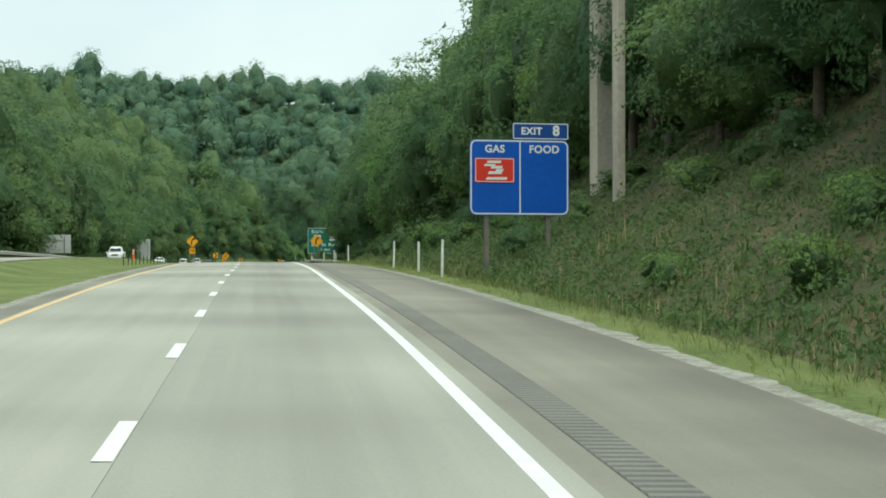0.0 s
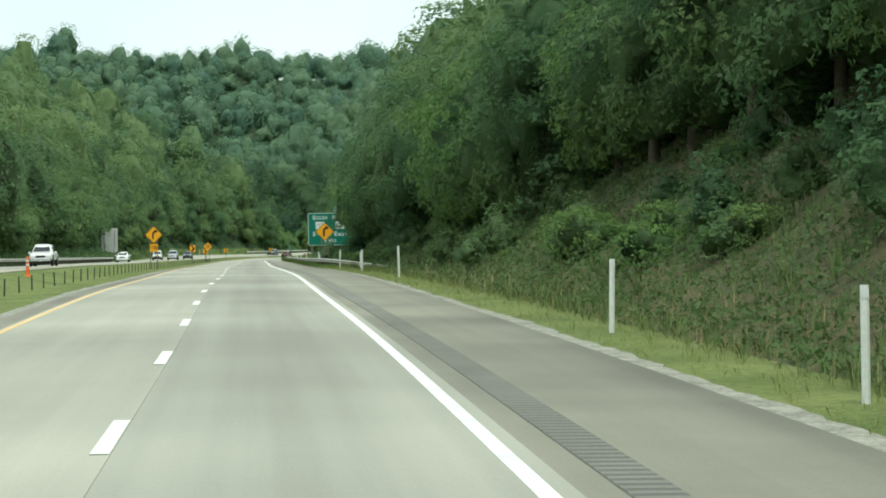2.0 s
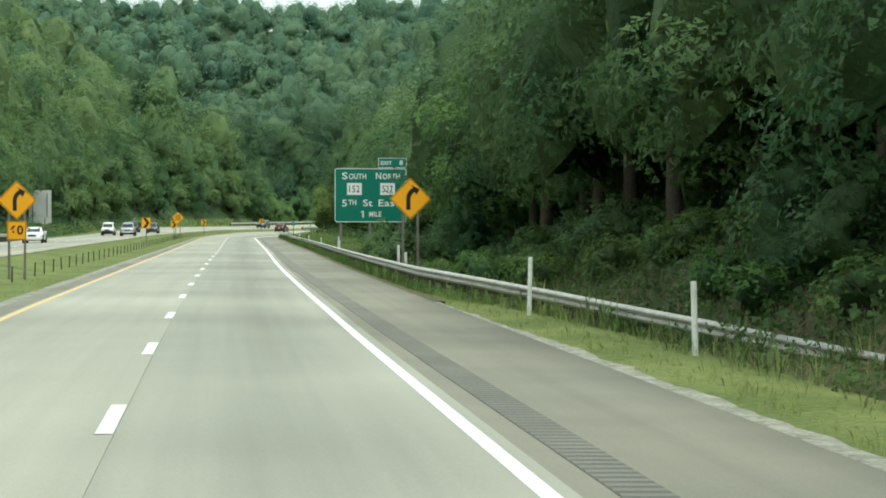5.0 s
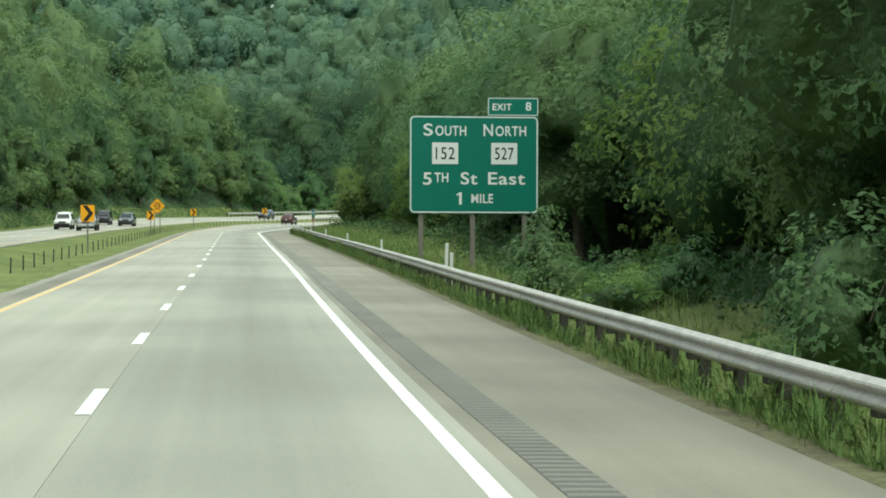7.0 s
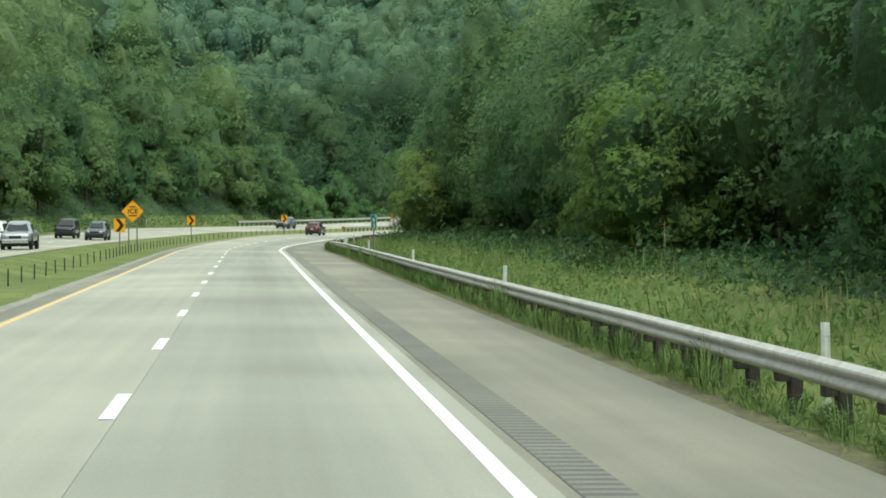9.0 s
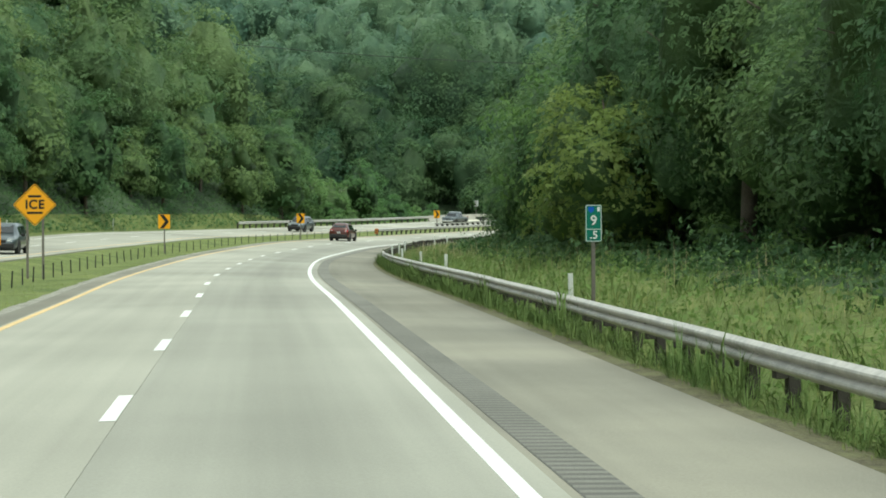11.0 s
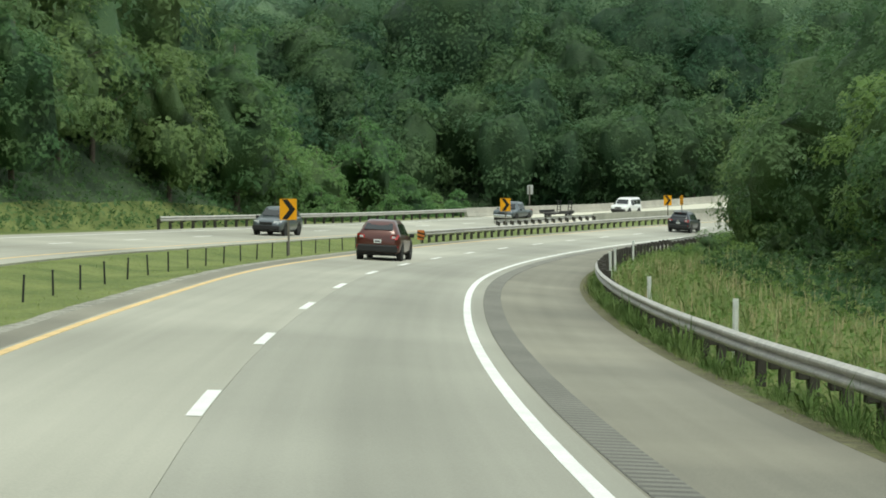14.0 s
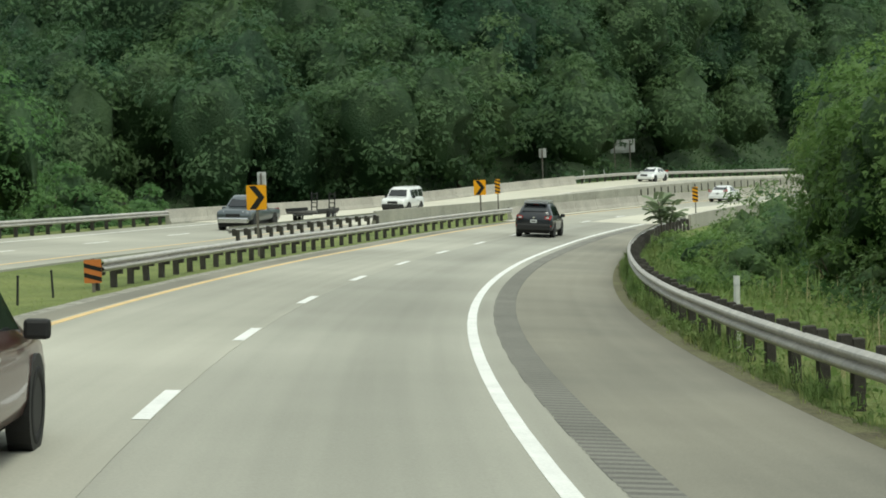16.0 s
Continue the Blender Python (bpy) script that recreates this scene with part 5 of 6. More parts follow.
for i in range(12):
    bush(rng.uniform(234, 272), rng.uniform(9.0, 12.0), rng.choice((0, 2, 2)), rng.uniform(0.6, 1.0))
for i in range(26):
    s = rng.uniform(222, 300)
    bush(s, rng.uniform(9.3, 13.5), rng.choice((0, 1, 2, 3, 3)), rng.uniform(0.6, 1.2))
for i in range(60):
    s = rng.uniform(300, 600)
    bush(s, wood_edge(s) - rng.uniform(0.0, 1.8), rng.choice((0, 1, 2, 3)), rng.uniform(0.6, 1.3))
for i in range(56):
    s = rng.uniform(600, 668)
    bush(s, rng.uniform(13.0 if s > 622 else 9.0, 20), rng.choice((0, 2, 1)), rng.uniform(0.9, 1.5) * (0.5 if s > 632 else 1.0))
for i in range(14):
    s = rng.uniform(575, 662)
    bush(s, rng.uniform(12.0 if s > 618 else 9.0, 14), rng.choice((0, 2, 2)), rng.uniform(0.5, 0.95))


def sumac(s, l, height):
    """A shrub of bare stems with drooping feathered fronds."""
    g = random.Random(8)
    root = empty("sumac_shrub", stand(s, l, rise(s, l)), "pale feathery sumac shrub beside the bridge end", "shrub")
    for k in range(3):
        a = k * 2.1
        top = Vector((math.cos(a) * 0.45, math.sin(a) * 0.45, height * g.uniform(0.75, 0.9)))
        v, f = tube([(math.cos(a) * 0.1, math.sin(a) * 0.1, -0.3), top * 0.5, top], [0.04, 0.03, 0.015], 6)
        obj("stem", mesh("stem", v, f, M["bark"], True), root)
        for q in range(13):
            b = q * 2.4 + g.uniform(-0.3, 0.3)
            base = top * g.uniform(0.55, 1.0)
            way = Vector((math.cos(b), math.sin(b), g.uniform(0.5, 1.3)))
            pts = [base + way * u * 0.7 + Vector((0, 0, -0.40 * u * u)) for u in (0, 0.25, 0.5, 0.75, 1.0)]
            v, f = tube(pts, [0.010, 0.008, 0.007, 0.006, 0.003], 3)
            out = Vector((-way.y, way.x, 0)).normalized()
            for u in np.linspace(0.18, 1.0, 10):
                c = base + way * u * 0.7 + Vector((0, 0, -0.40 * u * u))
                for side in (-1, 1):
                    tip = c + out * side * 0.24 + Vector((0, 0, -0.09)) + way * 0.06
                    n0 = len(v)
                    v += [c, c + (tip - c) * 0.4 + way * 0.05, tip, c + (tip - c) * 0.4 - way * 0.05]
                    f.append((n0, n0 + 1, n0 + 2, n0 + 3))
            obj("frond", mesh("frond", v, f, M["sumac"]), root)


sumac(634.0, 8.3, 2.6)
bush(633.0, 8.5, 2, 0.9)
bush(635.5, 8.8, 0, 0.8)


def blades(n, s0, s1, pick, tall, seed, label, material, width=0.012, bendy=0.35, tuft=1):
    """Grass blades, each a bent, pointed strip, loose or gathered in tufts."""
    g = np.random.default_rng(seed)
    k = n // tuft
    root, high = np.empty((k, 3)), np.empty(k)
    for i in range(k):
        s = float(g.uniform(s0, s1))
        l = pick(g, s)
        root[i] = land(s, l)
        high[i] = tall(g, s, l) * (0.85 + 0.9 * wav(s, l, 1.7, 6.0) + 0.5 * wav(s, l, 5.0, 8.0))
    root, high = np.repeat(root, tuft, axis=0), np.repeat(high, tuft)
    n = len(high)
    h = np.maximum(high, 0.05) * g.uniform(0.55, 1.2, n)
    a = g.uniform(0, 6.28, n)
    way = np.stack([np.cos(a), np.sin(a), 0 * a], 1)
    lean = (np.abs(g.normal(0, bendy, n)) * h)[:, None]
    side = np.stack([-np.sin(a), np.cos(a), 0 * a], 1) * (width * (0.6 + h) * g.uniform(0.6, 1.3, n))[:, None]
    rise_ = np.array([0, 0, 1.0])
    b = root + way * (g.random(n) * (0.06 if tuft > 1 else 0.0))[:, None] - rise_ * 0.04
    m = b + way * lean * 0.35 + rise_ * (h * 0.62)[:, None]
    tip = b + way * lean + rise_ * (h * (1 - 0.25 * np.clip(lean[:, 0] / h, 0, 1.6)))[:, None]
    out = np.stack([b - side * 0.5, m + side, tip, m - side * 0.7], 1)
    # each blade turns its face to the road
    away = np.cross(out[:, 1] - out[:, 0], out[:, 2] - out[:, 0])[:, 1] > 0
    out[away] = out[away][:, ::-1]
    up = way * 0.3 + np.array([0, -0.35, 1.0])
    soup("grass", out, 4, material, label, "grass", np.repeat(up / np.linalg.norm(up, axis=1)[:, None], 4, axis=0))


def verge_pick(g, s):
    l0 = 7.15 + 0.25 * (1 - ease(190, 232, s)) + 0.6 * (1 - ease(20, 140, s))
    return l0 + abs(g.normal(0, 1.0)) * 1.7 if g.random() < 0.7 else g.uniform(l0, 14)


blades(84000, 228, 640, lambda g, s: g.uniform(7.75, 14.0 - 4.0 * ease(575, 610, s)), lambda g, s, l: g.uniform(0.3, 0.75) * (0.6 + 0.4 * ease(7.8, 8.8, l)), 24, "tall green grass between guard rail and wood", M["grass_tall"], 0.0075, 1.15, 9)
blades(70000, 200, 640, lambda g, s: right_lat(s) - 0.33 + abs(g.normal(0, 0.34)), lambda g, s, l: g.uniform(0.12, 0.52 + 0.15 * ease(300, 360, s) + 0.35 * ease(0.0, 0.35, l - right_lat(s))) * (1 - 0.5 * ease(520, 560, s)), 25, "uncut green grass under the guard rail", M["grass_tall"], 0.009, 0.85, 8)
blades(62000, 15, 640, verge_pick, lambda g, s, l: g.uniform(0.08, 0.24) + 0.42 * ease(7.6, 9.2, l) * g.random() * (0.45 + 0.55 * ease(200, 280, s)), 21, "rough green grass along the verge", M["grass_blade"], 0.008, 0.6, 5)
blades(9000, 15, 330, lambda g, s: g.uniform(8.8, 12), lambda g, s, l: g.uniform(0.3, 0.75), 22, "dry straw-coloured seed grass in the verge", M["dry_grass"], 0.0035, 0.3)
blades(4000, 330, 600, lambda g, s: g.uniform(10.5, 14), lambda g, s, l: g.uniform(0.5, 0.95), 26, "tall tawny seed grass before the wood", M["dry_grass"], 0.004, 0.3)
blades(4500, 470, 575, lambda g, s: g.uniform(8.2, 12), lambda g, s, l: g.uniform(0.4, 0.9), 27, "tall tawny grass on the inside of the bend", M["dry_grass"], 0.005, 0.5, 6)
blades(26000, 110, 600, lambda g, s: g.uniform(-10.6, -4.9), lambda g, s, l: g.uniform(0.05, 0.15), 23, "mown green grass in the median", M["grass_blade"], 0.014)


def brush_cover(n, s0, s1, pick, size, seed, label, leaf):
    """Low broad-leaved growth over a slope."""
    g = np.random.default_rng(seed)
    c, nm = np.empty((n, 3)), np.empty((n, 3))
    for i in range(n):
        s = g.uniform(s0, s1)
        l = pick(g)
        patch = wav(s, l, 1.6, 5.0)
        p = land(s, l)
        c[i] = (p.x, p.y, p.z + g.uniform(0.02, 3.5 * size) * (1.0 + 3.0 * max(patch, 0)))
        nm[i] = (-0.5 if l > 0 else 0.5, -0.2, 1.0)
    nm = nm + g.normal(0, 0.8, nm.shape)
    nm /= np.linalg.norm(nm, axis=1)[:, None]
    soup("undergrowth", cards(c, nm, size, g, 0.45, 0.55), 3, M[leaf], label, "undergrowth", np.repeat(nm, 3, axis=0))


blades(52000, 15, 236, lambda g, s: 9.0 + abs(g.normal(0, 1)) * 6.0, lambda g, s, l: g.uniform(0.25, 0.7), 28, "rank green grass on the cut slope", M["slope_grass_shaded"], 0.012, 0.8, 8)
blades(5000, 15, 236, lambda g, s: 9.2 + abs(g.normal(0, 1)) * 5.0, lambda g, s, l: g.uniform(0.4, 0.85), 29, "dry tawny grass on the cut slope", M["dry_grass"], 0.006, 0.5, 6)
brush_cover(44000, 15, 250, lambda g: 9.6 + abs(g.normal(0, 1)) * 6.5, 0.10, 31, "low leafy undergrowth on the cut slope", "leaf_shaded")
brush_cover(44000, 15, 250, lambda g: 10.0 + abs(g.normal(0, 1)) * 6.5, 0.11, 33, "low dark leafy undergrowth on the cut slope", "leaf_shaded")
brush_cover(34000, 598, 668, lambda g: 9.0 + abs(g.normal(0, 1)) * 6.0, 0.11, 34, "low leafy undergrowth beside the bridge end", "leaf_light")
brush_cover(30000, 322, 600, lambda g: g.uniform(7.9, 14.5), 0.085, 35, "broad-leaved weeds among the tall grass", "leaf_light")
brush_cover(30000, 225, 600, lambda g: g.uniform(11.8, 17.5), 0.15, 37, "leafy undergrowth along the wood edge", "leaf_shaded")
brush_cover(12000, 225, 640, lambda g: 7.45 + abs(g.normal(0, 0.35)), 0.05, 36, "small green weeds under the guard rail", "leaf_light")
brush_cover(36000, 160, 640, lambda g: -23.3 - abs(g.normal(0, 1)) * 4.5, 0.22, 32, "leafy undergrowth below the wood beyond the opposite lanes", "leaf_mid")

brush_cover(12000, 735, 900, lambda g: -23.0 - abs(g.normal(0, 1)) * 8.0, 0.32, 38, "low leafy growth on the bank beyond the opposite lanes", "leaf_river")


def rock_cut():
    """A broken rock face beside the opposite carriageway."""
    v, f = [], []
    ks, js = 46, 16
    for i in range(ks + 1):
        s = 555 + 27 * i / ks
        end = math.sin(math.pi * i / ks) ** 0.5
        for j in range(js + 1):
            u = j / js
            l = -27.0 - 4.5 * u
            h = 8.2 * end * u
            step = 0.9 * noise.noise(Vector((s * 0.35, h * 0.9, 0))) + 0.5 * noise.noise(Vector((s * 1.1, h * 2.2, 4)))
            p = at(s, l + step * end)
            v.append((p.x, p.y, p.z + h + 0.4 * noise.noise(Vector((s * 0.6, u * 6, 9))) * end - 0.3))
    for i in range(ks):
        for j in range(js):
            a = i * (js + 1) + j
            f.append((a, a + 1, a + js + 2, a + js + 1))
    tagged(obj("rock_cut", mesh("rock_cut", v, f, M["rock"])), "broken brown rock face beside the opposite carriageway", "rock face", kind="structure")


rock_cut()


# ---------------------------------------------------------------- vehicles
def paint(name, color, metal=0.2, rough=0.3):
    m = mat(name, color, rough, metal, var=0.06, scale=1.2, fine=4.0, bump=0.0, coat=0.6, spec=0.5)
    return m


M.update({
    "paint_black": paint("paint_black", (0.018, 0.020, 0.026)), "paint_white": paint("paint_white", (0.78, 0.79, 0.78), 0.0), "paint_maroon": paint("paint_maroon", (0.10, 0.030, 0.022), 0.3),
    "paint_grey": paint("paint_grey", (0.10, 0.12, 0.13), 0.4), "paint_silver": paint("paint_silver", (0.38, 0.40, 0.42), 0.5), "paint_red": paint("paint_red", (0.30, 0.03, 0.025), 0.1),
    "car_glass": mat("car_glass", (0.015, 0.018, 0.020), 0.08, 0.0, var=0.05, bump=0.0, spec=0.8),
    "trim_black": mat("trim_black", (0.02, 0.02, 0.02), 0.6, var=0.15, scale=0.5, bump=0.05), "rubber": mat("rubber", (0.018, 0.018, 0.018), 0.85, var=0.2, scale=0.2, bump=0.2),
    "alloy": mat("alloy", (0.55, 0.56, 0.57), 0.3, 0.85, var=0.08, scale=0.3, bump=0.0), "lamp_red": mat("lamp_red", (0.40, 0.015, 0.012), 0.15, var=0.08, scale=0.2, bump=0.0, spec=0.8),
    "lamp_clear": mat("lamp_clear", (0.75, 0.76, 0.77), 0.12, 0.2, var=0.08, scale=0.2, bump=0.0, spec=0.9), "chrome": mat("chrome", (0.72, 0.73, 0.74), 0.15, 0.95, var=0.04, bump=0.0),
})


def sect(y, z0, zb, w0, zr, wr):
    """Half cross-section of a car at y: sill, belt and roof, from the middle below to the middle above."""
    return [(0, z0), (w0 * 0.80, z0), (w0 * 0.95, z0 + 0.07), (w0 * 0.995, z0 + 0.28 * (zb - z0)), (w0, z0 + 0.60 * (zb - z0)), (w0 * 0.965, zb - 0.03), (w0 * 0.945, zb),
            (wr + (w0 * 0.945 - wr) * 0.18, zb + 0.80 * (zr - zb)), (wr * 0.90, zr - 0.015), (wr * 0.55, zr + 0.004), (0, zr + 0.008)]


def lerp_stations(st, y):
    ys = [q[0] for q in st]
    return [float(np.interp(y, ys, [q[k] for q in st])) for k in range(1, 6)]


def loft_body(name, st, material):
    """A closed car body through stations, mirrored, with rounded ends."""
    ys = []
    for a, b in zip(st[:-1], st[1:]):
        n = max(1, int((b[0] - a[0]) / 0.22))
        ys += [a[0] + (b[0] - a[0]) * i / n for i in range(n)]
    ys.append(st[-1][0])
    rings = []
    for y in ys:
        h = sect(y, *lerp_stations(st, y))
        rings.append([(x, y, z) for x, z in h] + [(-x, y, z) for x, z in h[-2:0:-1]])
    n = len(rings[0])
    v = [p for r in rings for p in r]
    f = [(i * n + j, i * n + (j + 1) % n, (i + 1) * n + (j + 1) % n, (i + 1) * n + j) for i in range(len(rings) - 1) for j in range(n)]
    f += [tuple(range(n))[::-1], tuple(range((len(rings) - 1) * n, len(rings) * n))]
    me = mesh(name, v, f, material, True)
    return me


def side_glass(st, y0, y1, t0=0.12, t1=0.74, side=1, slant0=0.0, slant1=0.0):
    """A pane that lies just proud of the body's side between belt and roof."""
    v, f = [], []
    n = 6
    for i in range(n + 1):
        for t in (t0, t1):
            y = y0 + slant0 * (t - t0) + (y1 + slant1 * (t - t0) - y0 - slant0 * (t - t0)) * i / n
            z0, zb, w0, zr, wr = lerp_stations(st, y)
            a, b = w0 * 0.945, wr + (w0 * 0.945 - wr) * 0.18
            v.append((side * (a + (b - a) * (t / 0.80) + 0.008), y, zb + t * (zr - zb)))
    for i in range(n):
        f.append((2 * i, 2 * i + 2, 2 * i + 3, 2 * i + 1))
    return v, f


WHEELS = {}


def wheel(car, x, y, r, w=0.22):
    """Tyre and spoked rim, facing out."""
    key = round(r, 2)
    if key not in WHEELS:
        prof = [(-w / 2, r * 0.66), (-w / 2, r * 0.90), (-w / 2 + 0.03, r * 0.985), (0, r), (w / 2 - 0.03, r * 0.985), (w / 2, r * 0.90), (w / 2, r * 0.66)]
        k = 28
        v, f = [], []
        for i in range(k):
            a = 2 * math.pi * i / k
            v += [(px, pr * math.cos(a), pr * math.sin(a)) for px, pr in prof]
        n = len(prof)
        for i in range(k):
            for j in range(n):
                f.append((i * n + j, i * n + (j + 1) % n, ((i + 1) % k) * n + (j + 1) % n, ((i + 1) % k) * n + j))
        tyre = mesh("tyre", v, f, M["rubber"], True)
        v, f = tube([(-w * 0.3, 0, 0), (w * 0.30, 0, 0)], [r * 0.66, r * 0.66], 24)
        for i in range(5):
            a = 2 * math.pi * i / 5
            c, s_ = math.cos(a), math.sin(a)
            b = len(v)
            for px in (w * 0.30, w * 0.46):
                for rr, hw in ((0.02, 0.07), (r * 0.60, 0.045)):
                    for q in (-1, 1):
                        v.append((px, c * rr - s_ * hw * q, s_ * rr + c * hw * q))
            f += [tuple(b + q for q in w_) for w_ in ((4, 5, 7, 6), (0, 4, 6, 2), (1, 3, 7, 5), (2, 6, 7, 3), (0, 1, 5, 4))]
        v2, f2 = tube([(w * 0.28, 0, 0), (w * 0.47, 0, 0)], [r * 0.64, r * 0.66], 24, False)
        b = len(v)
        v, f = v + v2, f + [tuple(b + q for q in w_) for w_ in f2]
        WHEELS[key] = (tyre, mesh("rim", v, f, M["alloy"]))
    hub = obj("wheel", WHEELS[key][0], car, matrix=pose(x, y, r, 0, 0, 0 if x > 0 else 180))
    obj("rim", WHEELS[key][1], hub, "metal spoked rim")
    return hub


def quad_part(name, pts, material, parent, label="", thick=0.012):
    """A thin panel from four or more corners, thickened along its normal."""
    p = [Vector(q) for q in pts]
    nrm = (p[1] - p[0]).cross(p[-1] - p[0]).normalized() * thick
    n = len(p)
    v = [q + nrm for q in p] + [q - nrm for q in p]
    f = [tuple(range(n)), tuple(range(n, 2 * n))[::-1]] + [(i, n + i, n + (i + 1) % n, (i + 1) % n) for i in range(n)]
    return obj(name, mesh(name, v, f, material), parent, label)


SHAPES = {
    # y from the tail (0) to the nose: sill, belt, half width, roof, half width of the roof
    "suv": [(0.0, 0.42, 0.86, 0.72, 0.98, 0.60), (0.05, 0.36, 0.98, 0.88, 1.10, 0.70), (0.16, 0.33, 1.06, 0.935, 1.30, 0.68), (0.55, 0.28, 1.06, 0.94, 1.62, 0.62), (0.95, 0.27, 1.04, 0.945, 1.70, 0.62), (2.3, 0.25, 1.00, 0.945, 1.71, 0.63),
            (2.95, 0.25, 0.98, 0.945, 1.64, 0.60), (3.65, 0.26, 0.97, 0.93, 1.06, 0.68), (4.35, 0.28, 0.86, 0.90, 0.93, 0.62), (4.60, 0.34, 0.76, 0.80, 0.80, 0.5), (4.68, 0.42, 0.66, 0.62, 0.70, 0.4)],
    "boxy": [(0.0, 0.48, 0.95, 0.82, 1.55, 0.66), (0.06, 0.42, 1.05, 0.90, 1.78, 0.70), (0.3, 0.38, 1.06, 0.92, 1.86, 0.70), (2.6, 0.38, 1.06, 0.92, 1.82, 0.69), (3.05, 0.38, 1.06, 0.92, 1.70, 0.66), (3.45, 0.38, 1.06, 0.90, 1.12, 0.74), (4.35, 0.42, 0.98, 0.88, 1.04, 0.70), (4.55, 0.48, 0.86, 0.80, 0.92, 0.6)],
    "sedan": [(0.0, 0.40, 0.76, 0.66, 0.82, 0.5), (0.10, 0.32, 0.86, 0.86, 0.95, 0.66), (0.75, 0.24, 0.92, 0.90, 1.02, 0.70), (1.35, 0.22, 0.92, 0.91, 1.36, 0.58), (2.0, 0.21, 0.91, 0.91, 1.43, 0.58), (2.6, 0.21, 0.90, 0.91, 1.41, 0.57), (3.45, 0.22, 0.88, 0.90, 0.96, 0.66), (4.35, 0.24, 0.72, 0.86, 0.78, 0.6), (4.72, 0.30, 0.62, 0.70, 0.66, 0.45)],
    "pickup": [(0.0, 0.55, 0.98, 0.90, 1.00, 0.86), (0.06, 0.50, 1.02, 0.95, 1.05, 0.90), (2.05, 0.46, 1.03, 0.97, 1.06, 0.90), (2.12, 0.46, 1.05, 0.97, 1.78, 0.68), (3.35, 0.44, 1.05, 0.97, 1.82, 0.68), (3.75, 0.44, 1.06, 0.97, 1.68, 0.66), (4.25, 0.44, 1.06, 0.95, 1.16, 0.78), (5.3, 0.48, 1.00, 0.93, 1.08, 0.74), (5.5, 0.52, 0.90, 0.86, 0.96, 0.65)],
}


def vehicle(name, shape, m, color, label, category, rack=True, dark_lower=False):
    """A road vehicle: lofted body, panes, lights, bumpers, mirrors and wheels."""
    car = empty(name, m, label, category, "vehicles on the highway")
    st = SHAPES[shape]
    length = st[-1][0]
    obj("body", loft_body("body", st, M[color]), car)
    tail, wmax = st[2], max(q[3] for q in st)
    # rear pane follows the tail gate, front pane the windscreen
    def top(y, t):
        z0, zb, w0, zr, wr = lerp_stations(st, y)
        return zb + t * (zr - zb), wr + (w0 * 0.945 - wr) * (1 - t)
    ry0, ry1 = {"suv": (0.14, 0.50), "boxy": (0.0, 0.055), "sedan": (0.82, 1.32), "pickup": (2.06, 2.12)}[shape]
    fy0, fy1 = {"suv": (3.55, 2.98), "boxy": (3.42, 3.08), "sedan": (3.38, 2.64), "pickup": (4.2, 3.78)}[shape]
    for nm, a, b, lab in (("rear_window", ry0, ry1, "dark rear window"), ("windscreen", fy0, fy1, "dark windscreen")):
        za, wa = top(a, 1.0)
        zb_, wb = top(b, 0.97)
        out = -0.02 if nm == "rear_window" else 0.02
        if shape in ("boxy", "pickup") and nm == "rear_window":
            za = 1.10
        quad_part(nm, [(-wa * 0.90, a + out, za + 0.02), (wa * 0.90, a + out, za + 0.02), (wb * 0.86, b + out, zb_ - 0.02), (-wb * 0.86, b + out, zb_ - 0.02)], M["car_glass"], car, lab)
    spans = {"suv": ((0.62, 1.25, 0.28, 0.0), (1.30, 2.15, 0.0, 0.0), (2.22, 3.15, 0.0, -0.35)), "boxy": ((0.25, 1.2, 0, 0), (1.27, 2.05, 0, 0), (2.12, 2.95, 0, -0.12)),
             "sedan": ((1.45, 2.05, 0.05, 0.0), (2.12, 2.85, 0.0, -0.45)), "pickup": ((2.25, 2.95, 0, 0), (3.02, 3.78, 0, -0.22))}[shape]
    for side in (1, -1):
        for y0, y1, a, b in spans:
            v, f = side_glass(st, y0, y1, 0.10, 0.74, side, a, b)
            obj("side_window", mesh("side_window", v, f, M["car_glass"]), car, "dark side window")
    wb0, wb1, r = {"suv": (0.92, 3.62, 0.365), "boxy": (0.85, 3.55, 0.37), "sedan": (0.98, 3.72, 0.325), "pickup": (1.10, 4.50, 0.40)}[shape]
    for y in (wb0, wb1):
        for side in (1, -1):
            v, f = tube([(side * (wmax - 0.20), y, r + 0.01), (side * (wmax + 0.004), y, r + 0.01)], [r * 1.18, r * 1.18], 20)
            obj("wheel_arch", mesh("wheel_arch", v, f, M["trim_black"]), car, "dark wheel arch")
            wheel(car, side * (wmax - 0.10), y, r)
    # tail
    zt = 0.90 if shape != "boxy" else 0.95
    for side in (1, -1):
        w = wmax * 0.96
        quad_part("tail_light", [(side * (w - 0.36), -0.005, zt + 0.02), (side * (w - 0.10), 0.01, zt - 0.02), (side * (w - 0.02), 0.14, zt + 0.02), (side * (w - 0.03), 0.15, zt + 0.20), (side * (w - 0.12), 0.05, zt + 0.20), (side * (w - 0.36), 0.02, zt + 0.15)][::side], M["lamp_red"], car, "red tail light", 0.02)
        quad_part("reversing_light", [(side * (w - 0.30), -0.032, zt + 0.05), (side * (w - 0.16), -0.026, zt + 0.04), (side * (w - 0.16), -0.024, zt + 0.13), (side * (w - 0.30), -0.03, zt + 0.13)][::side], M["lamp_clear"], car, "clear reversing light", 0.008)
